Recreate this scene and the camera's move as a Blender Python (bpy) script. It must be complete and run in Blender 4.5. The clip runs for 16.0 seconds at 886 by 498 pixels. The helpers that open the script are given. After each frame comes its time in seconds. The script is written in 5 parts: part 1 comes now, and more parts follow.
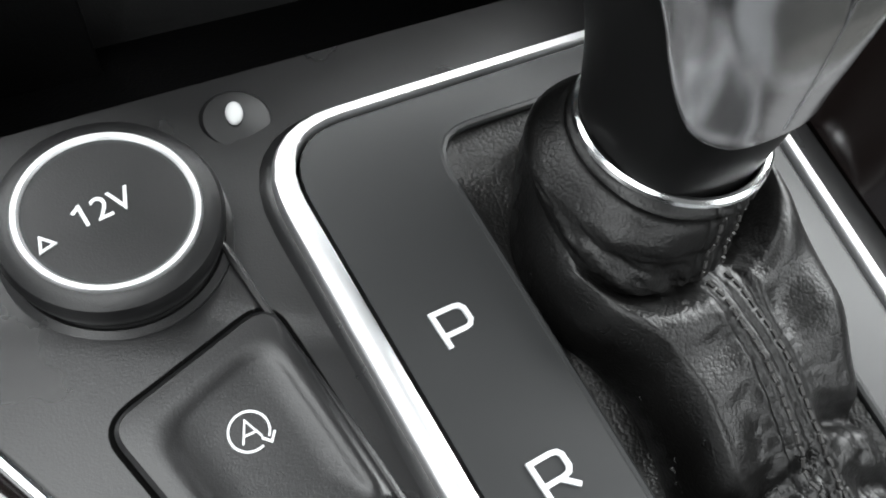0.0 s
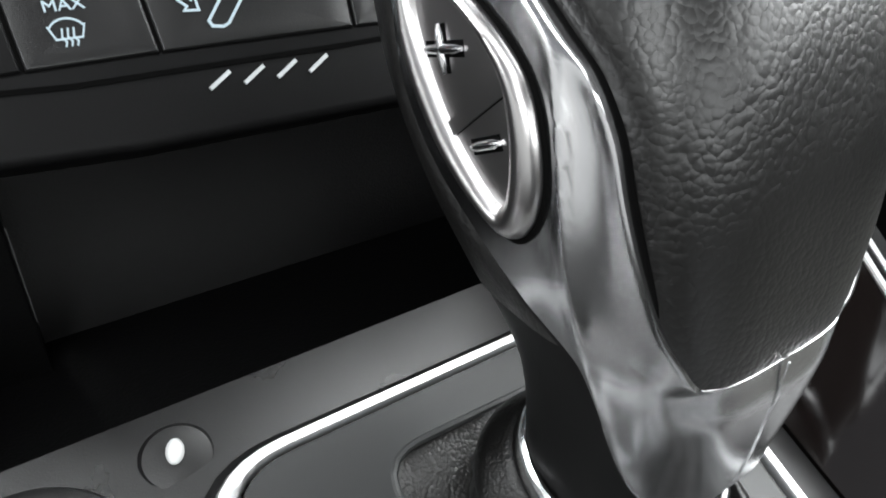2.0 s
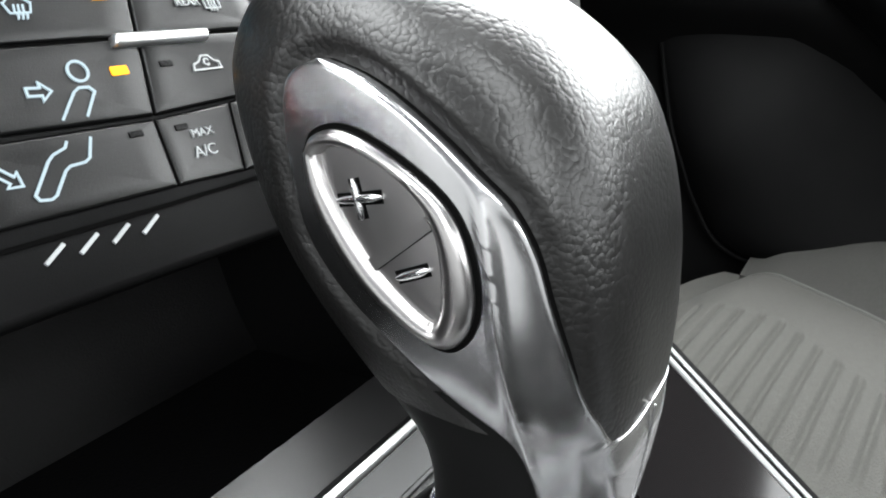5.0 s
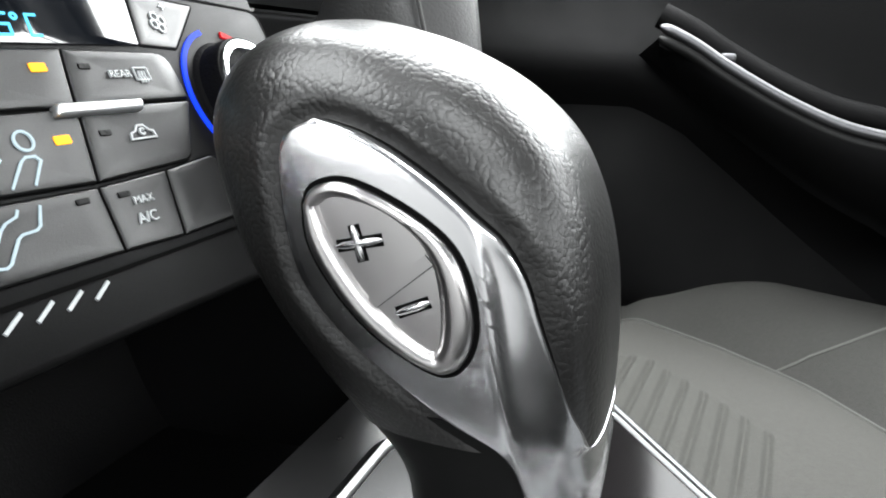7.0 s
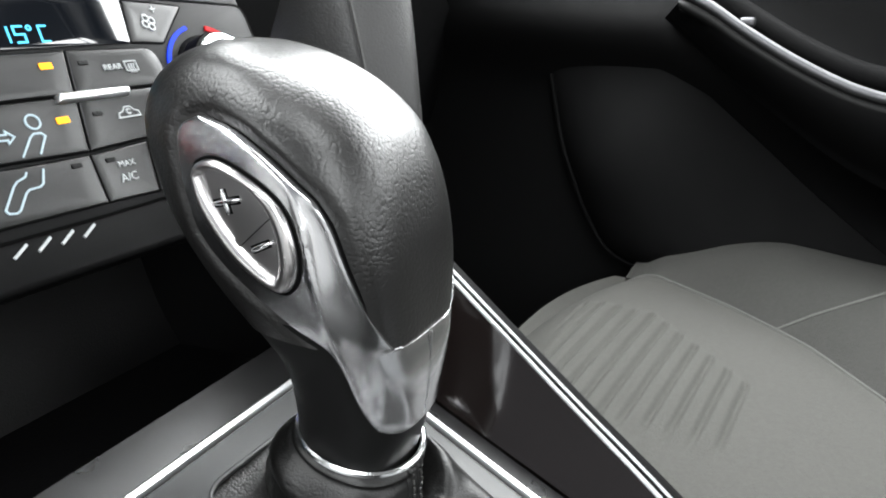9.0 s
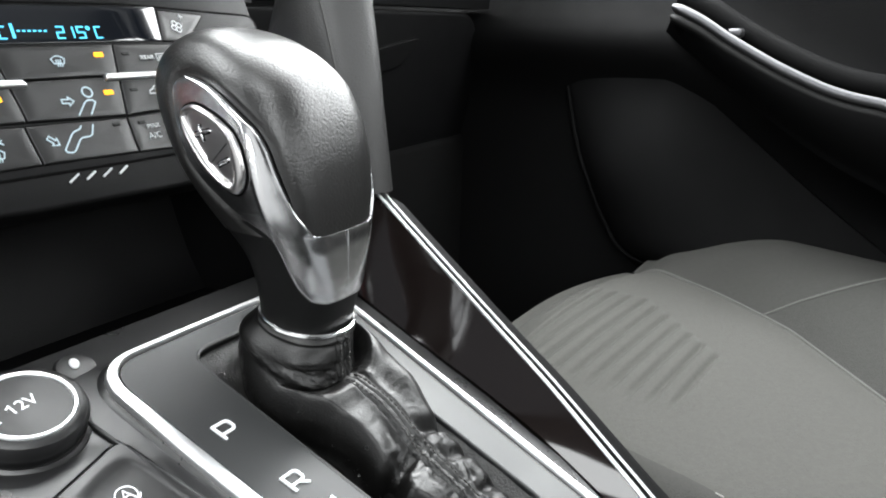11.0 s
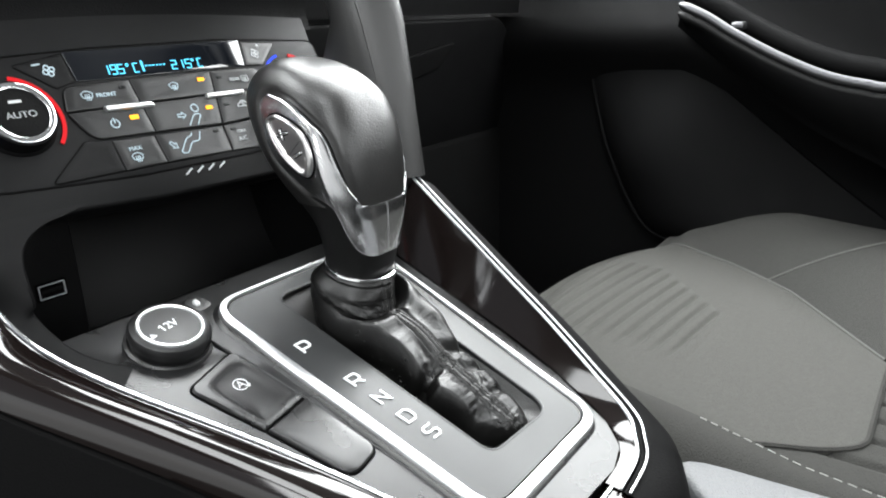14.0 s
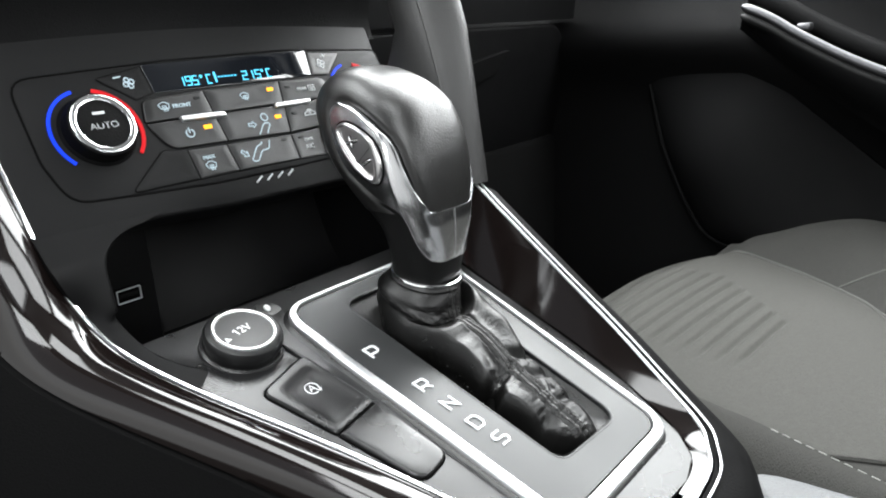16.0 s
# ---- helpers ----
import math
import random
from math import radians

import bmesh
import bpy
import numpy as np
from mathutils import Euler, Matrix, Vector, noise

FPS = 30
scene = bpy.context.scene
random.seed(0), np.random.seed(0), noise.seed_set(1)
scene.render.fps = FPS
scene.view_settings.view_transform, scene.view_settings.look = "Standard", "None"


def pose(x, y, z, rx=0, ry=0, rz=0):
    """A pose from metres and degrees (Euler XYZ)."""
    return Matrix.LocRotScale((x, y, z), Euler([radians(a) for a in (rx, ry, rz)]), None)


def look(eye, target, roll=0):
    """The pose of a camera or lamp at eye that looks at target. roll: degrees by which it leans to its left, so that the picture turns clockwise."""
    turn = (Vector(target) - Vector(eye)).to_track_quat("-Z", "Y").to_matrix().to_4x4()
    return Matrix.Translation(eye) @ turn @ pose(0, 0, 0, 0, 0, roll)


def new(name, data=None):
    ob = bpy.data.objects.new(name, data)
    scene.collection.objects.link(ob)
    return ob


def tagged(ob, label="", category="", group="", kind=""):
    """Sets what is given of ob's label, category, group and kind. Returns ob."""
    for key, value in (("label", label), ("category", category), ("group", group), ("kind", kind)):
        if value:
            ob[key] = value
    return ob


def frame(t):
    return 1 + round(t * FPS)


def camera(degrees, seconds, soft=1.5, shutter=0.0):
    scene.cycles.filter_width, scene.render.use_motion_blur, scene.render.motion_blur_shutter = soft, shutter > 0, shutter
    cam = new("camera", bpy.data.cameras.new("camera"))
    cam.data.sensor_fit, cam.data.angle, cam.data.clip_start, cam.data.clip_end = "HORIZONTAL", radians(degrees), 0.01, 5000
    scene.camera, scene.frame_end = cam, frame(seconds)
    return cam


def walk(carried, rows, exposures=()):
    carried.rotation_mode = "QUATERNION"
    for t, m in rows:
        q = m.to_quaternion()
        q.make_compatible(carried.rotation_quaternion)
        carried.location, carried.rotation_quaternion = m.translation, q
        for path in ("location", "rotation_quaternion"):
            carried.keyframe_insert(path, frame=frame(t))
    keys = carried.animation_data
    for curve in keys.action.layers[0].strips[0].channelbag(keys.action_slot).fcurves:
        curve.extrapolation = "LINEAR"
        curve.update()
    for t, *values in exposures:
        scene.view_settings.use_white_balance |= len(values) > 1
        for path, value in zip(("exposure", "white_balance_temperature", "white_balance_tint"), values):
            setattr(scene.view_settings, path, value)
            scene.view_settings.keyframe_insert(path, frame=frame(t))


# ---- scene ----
cam = camera(63.2, 16.0, soft=2.0)
ROWS = [
    (0, -0.095, -0.0003, 0.6439, -33.65, -46.57, 3.54),
    (0.5, -0.0923, 0.0049, 0.6475, -33.91, -43.67, 3.65),
    (1, -0.0895, 0.0098, 0.6543, -34.29, -39.8, 2.64),
    (1.5, -0.0835, 0.0113, 0.6608, -34.56, -36.02, 1.73),
    (2, -0.0786, 0.0149, 0.6667, -35.15, -32.21, 1.59),
    (2.5, -0.0859, 0.0223, 0.6722, -40.93, -28.76, 3.22),
    (3, -0.0891, 0.021, 0.6699, -44.41, -25.44, 3.37),
    (3.5, -0.0963, 0.025, 0.6733, -49.76, -24.69, 4.32),
    (4, -0.098, 0.0229, 0.6724, -52.5, -23.43, 3.92),
    (6.5, -0.1312, 0.0401, 0.6731, -69.48, -17.54, 2.08),
    (7, -0.1323, 0.0413, 0.6708, -70.65, -15.60, 2.47),
    (7.5, -0.1310, 0.0383, 0.6740, -70.19, -15.66, 2.43),
    (8, -0.1326, 0.0263, 0.6836, -68.76, -17.41, 1.92),
    (8.5, -0.1439, -0.0048, 0.6896, -65.92, -18.72, 2.44),
    (9, -0.1578, -0.0320, 0.6895, -64.17, -19.57, 1.99),
    (9.5, -0.1664, -0.0543, 0.6860, -61.26, -19.99, 1.18),
    (10, -0.1802, -0.0786, 0.6784, -59.46, -18.65, 2.04),
    (12.5, -0.2464, -0.1824, 0.6802, -56.51, -17.21, -1.16),
    (13, -0.2609, -0.1925, 0.6863, -55.93, -17.71, -1.36),
    (13.5, -0.2741, -0.2003, 0.6913, -55.03, -17.79, -1.78),
    (14, -0.2846, -0.2008, 0.6937, -53.73, -17.8, -2.16),
    (14.5, -0.29, -0.1972, 0.6943, -52.31, -17.62, -2.67),
    (15, -0.2937, -0.1936, 0.6942, -51.15, -17.33, -3.09),
    (15.5, -0.2929, -0.1922, 0.6937, -50.12, -17.11, -3.29),
    (16, -0.2915, -0.1926, 0.6933, -49.78, -16.99, -3.33),
]
walk(cam, [(t, pose(x, y, z, 90 + pitch, 0, yaw) @ pose(0, 0, 0, 0, 0, roll)) for t, x, y, z, yaw, pitch, roll in ROWS],
     exposures=[(0.0, 0.0), (1.0, 0.02), (2.5, 0.32), (4.0, 0.38), (6.5, 0.44), (9.0, 0.46), (10.0, 0.44), (12.5, 0.38), (16.0, 0.32)])

# ---- light ----
world = bpy.data.worlds.new("daylight")
scene.world = world
world.use_nodes = True
wn = world.node_tree.nodes
sky = wn.new("ShaderNodeTexSky")
sky.sky_type, sky.sun_disc, sky.sun_elevation, sky.sun_rotation = "NISHITA", False, radians(50), radians(200)
veil = wn.new("ShaderNodeHueSaturation")
veil.inputs["Saturation"].default_value = 0.2
world.node_tree.links.new(sky.outputs[0], veil.inputs["Color"])
world.node_tree.links.new(veil.outputs[0], wn["Background"].inputs[0])
wn["Background"].inputs[1].default_value = 0.06
scene.view_settings.exposure = 0.0


def window_light(name, eye, target, sx, sy, watts, colour=(0.965, 0.995, 1.0)):
    lamp = bpy.data.lights.new(name, "AREA")
    lamp.shape, lamp.size, lamp.size_y, lamp.energy, lamp.color = "RECTANGLE", sx, sy, watts, colour
    ob = new(name, lamp)
    ob.matrix_world = look(eye, target)
    return ob


window_light("windscreen_daylight_left", (-0.30, 0.50, 1.10), (-0.20, 0.02, 0.45), 0.42, 0.56, 8.5)
window_light("windscreen_daylight_right", (0.46, 0.40, 1.07), (0.24, 0.02, 0.40), 0.50, 0.70, 17.0)
window_light("glass_roof_daylight", (-0.28, -0.18, 1.305), (-0.28, -0.18, 0.0), 0.40, 0.46, 4.2)
window_light("passenger_window_daylight", (0.6805, 0.07, 1.016), (0.0, 0.07, 0.602), 0.86, 0.459, 17.0)
window_light("passenger_rear_window_daylight", (0.6805, -0.82, 1.05), (0.0, -0.82, 0.65), 0.66, 0.44, 6.0)
window_light("driver_window_daylight", (-0.68, -0.64, 1.05), (0.0, -0.64, 0.65), 0.64, 0.50, 7.5)
window_light("driver_doorway_daylight", (-0.815, -0.05, 0.52), (0.0, -0.05, 0.52), 1.30, 0.40, 1.35)
window_light("driver_quarter_daylight", (-0.78, 0.52, 0.87), (0.0, 0.10, 0.65), 0.42, 0.22, 2.5)
window_light("rear_daylight", (0.0, -1.55, 1.02), (0.0, 0.0, 0.9), 1.1, 0.40, 8.0)


# ---- materials ----
def shader(name, colour, rough=0.5, metal=0.0, spec=0.5, grain=0.0, grain_size=900.0, blotch=0.0, blotch_size=30.0, rough_var=0.0, coat=0.0, voronoi=False, crease=0.0, crease_size=160.0, cells=False):
    m = bpy.data.materials.new(name)
    m.use_nodes = True
    nt = m.node_tree
    b = nt.nodes["Principled BSDF"]
    b.inputs["Base Color"].default_value = (*colour, 1)
    b.inputs["Roughness"].default_value = rough
    b.inputs["Metallic"].default_value = metal
    b.inputs["Specular IOR Level"].default_value = spec
    b.inputs["Coat Weight"].default_value = coat
    b.inputs["Coat Roughness"].default_value = 0.08
    co = nt.nodes.new("ShaderNodeTexCoord")
    big = nt.nodes.new("ShaderNodeTexNoise")
    big.inputs["Scale"].default_value, big.inputs["Detail"].default_value = blotch_size, 5
    nt.links.new(co.outputs["Object"], big.inputs["Vector"])
    if blotch > 0:
        mix = nt.nodes.new("ShaderNodeMixRGB")
        mix.inputs[1].default_value = (*[c * (1 - blotch) for c in colour], 1)
        mix.inputs[2].default_value = (*[min(1, c * (1 + blotch)) for c in colour], 1)
        nt.links.new(big.outputs["Fac"], mix.inputs[0])
        nt.links.new(mix.outputs[0], b.inputs["Base Color"])
    if rough_var > 0:
        mr = nt.nodes.new("ShaderNodeMapRange")
        mr.inputs["From Min"].default_value, mr.inputs["From Max"].default_value = 0.3, 0.7
        mr.inputs["To Min"].default_value, mr.inputs["To Max"].default_value = max(0, rough - rough_var), rough + rough_var
        nt.links.new(big.outputs["Fac"], mr.inputs["Value"])
        nt.links.new(mr.outputs[0], b.inputs["Roughness"])
    if grain > 0:
        if voronoi:
            fine = nt.nodes.new("ShaderNodeTexVoronoi")
            fine.feature = "SMOOTH_F1"
            fine.inputs["Scale"].default_value = grain_size
            warp = nt.nodes.new("ShaderNodeTexNoise")
            warp.inputs["Scale"].default_value = grain_size * 0.5
            add = nt.nodes.new("ShaderNodeMixRGB")
            add.blend_type, add.inputs[0].default_value = "ADD", 1.2 / grain_size
            nt.links.new(co.outputs["Object"], add.inputs[1])
            nt.links.new(warp.outputs["Color"], add.inputs[2])
            nt.links.new(co.outputs["Object"], warp.inputs["Vector"])
            nt.links.new(add.outputs[0], fine.inputs["Vector"])
            out = fine.outputs["Distance"]
            if cells:
                # rounded pebbles parted by narrow valleys
                fine.feature = "F1"
                dome = nt.nodes.new("ShaderNodeMath")
                dome.operation = "POWER"
                dome.inputs[1].default_value = 2.0
                nt.links.new(out, dome.inputs[0])
                turned_over = nt.nodes.new("ShaderNodeMath")
                turned_over.operation = "SUBTRACT"
                turned_over.inputs[0].default_value = 1.0
                nt.links.new(dome.outputs[0], turned_over.inputs[1])
                out = turned_over.outputs[0]
        else:
            fine = nt.nodes.new("ShaderNodeTexNoise")
            fine.inputs["Scale"].default_value, fine.inputs["Detail"].default_value = grain_size, 3
            nt.links.new(co.outputs["Object"], fine.inputs["Vector"])
            out = fine.outputs["Fac"]
        bump = nt.nodes.new("ShaderNodeBump")
        bump.inputs["Strength"].default_value, bump.inputs["Distance"].default_value = grain, 0.6 / grain_size
        nt.links.new(out, bump.inputs["Height"])
        nt.links.new(bump.outputs[0], b.inputs["Normal"])
        if crease > 0:
            fold = nt.nodes.new("ShaderNodeTexNoise")
            fold.noise_type = "RIDGED_MULTIFRACTAL"
            fold.inputs["Scale"].default_value, fold.inputs["Detail"].default_value, fold.inputs["Distortion"].default_value = crease_size, 3, 0.6
            nt.links.new(co.outputs["Object"], fold.inputs["Vector"])
            first = nt.nodes.new("ShaderNodeBump")
            first.invert = True
            first.inputs["Strength"].default_value, first.inputs["Distance"].default_value = crease, 0.25 / crease_size
            nt.links.new(fold.outputs["Fac"], first.inputs["Height"])
            nt.links.new(first.outputs[0], bump.inputs["Normal"])
    return m


def glow(name, colour, strength):
    m = bpy.data.materials.new(name)
    m.use_nodes = True
    b = m.node_tree.nodes["Principled BSDF"]
    b.inputs["Base Color"].default_value = (*[0.15 * c for c in colour], 1)
    b.inputs["Roughness"].default_value, b.inputs["Specular IOR Level"].default_value = 0.6, 0.1
    b.inputs["Emission Color"].default_value = (*colour, 1)
    b.inputs["Emission Strength"].default_value = strength
    return m


DECK_GREY = shader("dark_grey_console_plastic", (0.0095, 0.0095, 0.0098), 0.28, spec=0.52, grain=0.2, grain_size=2600, blotch=0.06, blotch_size=40, rough_var=0.015)
FASCIA = shader("matte_fascia_plastic", (0.0045, 0.0045, 0.0047), 0.50, spec=0.10, grain=0.2, grain_size=2600, blotch=0.15, blotch_size=40, rough_var=0.05)
BLACK = shader("black_plastic", (0.0062, 0.0062, 0.0065), 0.34, spec=0.42, grain=0.2, grain_size=2600, blotch=0.15, blotch_size=40, rough_var=0.05)
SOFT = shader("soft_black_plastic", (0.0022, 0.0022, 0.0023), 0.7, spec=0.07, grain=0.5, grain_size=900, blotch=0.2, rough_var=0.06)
DARK = shader("dark_cubby_plastic", (0.0032, 0.0032, 0.0034), 0.5, spec=0.14, grain=0.4, grain_size=1200, blotch=0.2)
SATIN = shader("satin_grey_plate", (0.026, 0.027, 0.0275), 0.38, spec=0.36, grain=0.12, grain_size=4000, blotch=0.06, blotch_size=25, rough_var=0.04)
PIANO = shader("piano_black", (0.0060, 0.0043, 0.0040), 0.085, spec=0.55, coat=0.25, rough_var=0.008, blotch=0.1)
CHROME = shader("bright_chrome", (0.86, 0.87, 0.88), 0.17, metal=1.0, rough_var=0.01, blotch_size=60)
BEZEL = shader("satin_chrome", (0.84, 0.85, 0.86), 0.36, metal=0.93, rough_var=0.02, grain=0.04, grain_size=3000, blotch=0.04)
SATIN_METAL = shader("satin_metal", (0.55, 0.55, 0.56), 0.21, metal=1.0, rough_var=0.012, grain=0.05, grain_size=3000, blotch=0.05)
GRIP = shader("dark_satin_metal", (0.10, 0.10, 0.105), 0.40, metal=1.0, rough_var=0.02)
BUTTON_METAL = shader("button_metal", (0.48, 0.47, 0.47), 0.28, metal=1.0, rough_var=0.012, grain=0.06, grain_size=3500)
LEATHER = shader("grained_leather", (0.0065, 0.0063, 0.0061), 0.36, spec=0.56, grain=0.17, grain_size=950, cells=True, voronoi=True, blotch=0.08, blotch_size=60, rough_var=0.015)
PAD_LEATHER = shader("pad_leather", (0.014, 0.0138, 0.0136), 0.42, spec=0.58, grain=0.16, grain_size=1000, cells=True, voronoi=True, blotch=0.08, blotch_size=60, rough_var=0.02)
BOOT_LINING = shader("boot_lining", (0.010, 0.0098, 0.0095), 0.42, spec=0.55, grain=0.4, grain_size=1000, cells=True, voronoi=True, blotch=0.2, blotch_size=60)
BOOT_LEATHER = shader("boot_leather", (0.0022, 0.0021, 0.0020), 0.34, spec=0.38, grain=0.20, grain_size=1400, cells=True, crease=0.08, crease_size=300, voronoi=True, blotch=0.2, blotch_size=60, rough_var=0.08)
NECK = shader("black_neck_plastic", (0.0025, 0.0025, 0.0025), 0.5, spec=0.18, grain=0.1, grain_size=3000, blotch=0.1)
WHITE = shader("white_print", (0.80, 0.82, 0.84), 0.5, blotch=0.03)
GREYINK = shader("grey_print", (0.45, 0.47, 0.48), 0.5, blotch=0.05)
GAP = shader("gap_black", (0.0015, 0.0015, 0.0015), 0.9, spec=0.05, blotch=0.1)
DISPLAY = shader("display_glass", (0.003, 0.004, 0.006), 0.04, spec=0.6, coat=0.5, blotch=0.1)
CLOTH = shader("grey_seat_cloth", (0.0555, 0.0550, 0.0510), 0.95, spec=0.15, grain=1.0, grain_size=750, blotch=0.13, blotch_size=260)
CLOTH_DARK = shader("dark_seat_cloth", (0.034, 0.0338, 0.0315), 0.95, spec=0.15, grain=1.0, grain_size=750, blotch=0.13, blotch_size=260)
PIPING = shader("seat_piping_cloth", (0.075, 0.075, 0.071), 0.9, spec=0.15, grain=0.8, grain_size=900, blotch=0.1, blotch_size=200)
THREAD = shader("pale_thread", (0.28, 0.28, 0.265), 0.8, blotch=0.1, blotch_size=300)
SEAM_THREAD = shader("black_thread", (0.030, 0.029, 0.028), 0.6, blotch=0.1, blotch_size=300)
SPECKLE = shader("speckled_plastic", (0.10, 0.103, 0.106), 0.5, grain=0.9, grain_size=700, blotch=0.25, blotch_size=500)
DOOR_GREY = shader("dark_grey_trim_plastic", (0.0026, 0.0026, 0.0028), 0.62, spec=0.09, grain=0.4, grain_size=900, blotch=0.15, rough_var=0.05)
CARPET = shader("black_carpet", (0.004, 0.004, 0.004), 0.95, spec=0.05, grain=1.0, grain_size=500, blotch=0.3)
TRIM_GREY = shader("grey_door_cloth", (0.05, 0.05, 0.05), 0.9, grain=0.4, grain_size=700, blotch=0.1)
PALE = shader("pale_satin_plastic", (0.55, 0.56, 0.56), 0.35, blotch=0.05)
HEADLINER = shader("headliner_cloth", (0.10, 0.10, 0.10), 0.95, grain=0.4, grain_size=600, blotch=0.06)
GLASS = shader("window_frame_black", (0.01, 0.01, 0.01), 0.3, blotch=0.1)
AMBER = glow("amber_lamp", (1.0, 0.42, 0.02), 2.2)
ICE = glow("lit_icon", (0.72, 0.90, 1.0), 0.55)
CYAN = glow("lit_digit", (0.10, 0.62, 0.95), 1.6)
BLUE = glow("lit_blue", (0.008, 0.055, 1.0), 1.0)
RED = glow("lit_red", (0.9, 0.012, 0.02), 0.55)


# ---- builders ----
def thing(name, base, label, category, group="", kind=""):
    e = new(name)
    e.location = base
    e.empty_display_size = 0.02
    tagged(e, label, category, group, kind)
    return e


def part(name, bm, material, parent=None, label="", smooth=True):
    me = bpy.data.meshes.new(name)
    bmesh.ops.recalc_face_normals(bm, faces=bm.faces)
    bm.to_mesh(me)
    bm.free()
    me.materials.append(material)
    if smooth:
        me.shade_smooth()
        me.set_sharp_from_angle(angle=radians(40))
    ob = new(name, me)
    if parent is not None:
        ob.parent = parent
        if parent.type == "EMPTY":
            ob.matrix_parent_inverse = Matrix.Translation(-parent.location)
    if label:
        tagged(ob, label)
    return ob


SLOPE = radians(21.4)
CS, SN = math.cos(SLOPE), math.sin(SLOPE)


def D(u, v, h=0.0):
    """The sloping top of the console: u to the right, v forwards, h above it."""
    return Vector((u, 0.0403 + v * CS - h * SN, 0.514 + v * SN + h * CS))


def F(a, b, h=0.0):
    """The face of the climate panel: a to the right, b up, h out of it."""
    b, h = b - 0.0013, h - 0.0030
    return Vector((a, 0.1819 + b * 0.481 - h * 0.876, 0.6328 + b * 0.876 + h * 0.481))


def W(x, y, z=0.0):
    return Vector((x, y, z))


def rounded(corners, radius, n=7):
    """A closed outline with round corners; radius one number or one for each corner."""
    out = []
    k = len(corners)
    for i in range(k):
        r = radius[i] if isinstance(radius, (list, tuple)) else radius
        p, c, q = (Vector(corners[j % k]).to_2d() for j in (i - 1, i, i + 1))
        d1, d2 = (p - c).normalized(), (q - c).normalized()
        half = d1.angle(d2) / 2
        cut = min(r / math.tan(half), 0.48 * (p - c).length, 0.48 * (q - c).length)
        a, b = c + d1 * cut, c + d2 * cut
        for s in range(n):
            t = s / (n - 1)
            out.append(tuple((1 - t) ** 2 * a + 2 * t * (1 - t) * c + t * t * b))
    return out


def grow(outline, d):
    """The outline moved outwards by d (inwards: minus)."""
    k = len(outline)
    area = sum(outline[i - 1][0] * outline[i][1] - outline[i][0] * outline[i - 1][1] for i in range(k))
    sign = 1 if area > 0 else -1
    out = []
    for i in range(k):
        p, c, q = (Vector(outline[j % k]) for j in (i - 1, i, i + 1))
        t = (q - p).normalized() if (q - p).length > 1e-9 else Vector((1, 0))
        out.append((c.x + sign * d * t.y, c.y - sign * d * t.x))
    return out


def skin(bm, loops, close=True):
    """Quads between successive loops of the same length."""
    rings = [[bm.verts.new(p) for p in loop] for loop in loops]
    for r0, r1 in zip(rings, rings[1:]):
        n = len(r0)
        for i in range(n if close else n - 1):
            j = (i + 1) % n
            try:
                bm.faces.new((r0[i], r0[j], r1[j], r1[i]))
            except ValueError:
                pass
    return rings


def cap(bm, ring):
    c = bm.verts.new(sum((v.co for v in ring), Vector()) / len(ring))
    n = len(ring)
    for i in range(n):
        bm.faces.new((ring[i], ring[(i + 1) % n], c))


def slab(outline, place, low, high, edge=0.0006, steps=3, dish=0.0, bm=None):
    """A plate with that outline, its top edge rounded."""
    bm = bm or bmesh.new()
    loops = [[place(u, v, low) for u, v in outline], [place(u, v, high - edge) for u, v in outline]]
    for s in range(1, steps + 1):
        a = math.pi / 2 * s / steps
        loops.append([place(u, v, high - edge + edge * math.sin(a)) for u, v in grow(outline, -edge * (1 - math.cos(a)))])
    cx, cy = sum(p[0] for p in outline) / len(outline), sum(p[1] for p in outline) / len(outline)
    inner = grow(outline, -edge)
    for f in (0.7, 0.4):
        loops.append([place(cx + (u - cx) * f, cy + (v - cy) * f, high - dish * (1 - f * f)) for u, v in inner])
    rings = skin(bm, loops)
    cap(bm, rings[-1])
    cap(bm, rings[0])
    return bm


def band(outer, inner, place, profile):
    """A closed frame; profile: rows of (share from outer to inner, height)."""
    bm = bmesh.new()
    loops = [[place(o[0] + (i[0] - o[0]) * s, o[1] + (i[1] - o[1]) * s, h) for o, i in zip(outer, inner)] for s, h in profile]
    skin(bm, loops + [loops[0]])
    bmesh.ops.remove_doubles(bm, verts=bm.verts, dist=1e-6)
    return bm


def wall_with_hole(outer, inner, place, high, low):
    """A flat sheet with thickness between two outlines of the same count."""
    bm = bmesh.new()
    loops = [[place(*p, low) for p in outer], [place(*p, high) for p in outer], [place(*p, high) for p in inner], [place(*p, low) for p in inner]]
    skin(bm, loops + [loops[0]])
    bmesh.ops.remove_doubles(bm, verts=bm.verts, dist=1e-6)
    return bm


def resample(line, n, closed=True):
    """n points evenly along a polyline."""
    pts = [Vector(p) for p in line] + ([Vector(line[0])] if closed else [])
    dist = [0.0]
    for a, b in zip(pts, pts[1:]):
        dist.append(dist[-1] + (b - a).length)
    out = []
    for i in range(n):
        t = dist[-1] * i / (n if closed else n - 1)
        k = max(j for j in range(len(dist)) if dist[j] <= t + 1e-12)
        k = min(k, len(pts) - 2)
        f = (t - dist[k]) / max(1e-12, dist[k + 1] - dist[k])
        out.append(tuple(pts[k].lerp(pts[k + 1], f)))
    return out


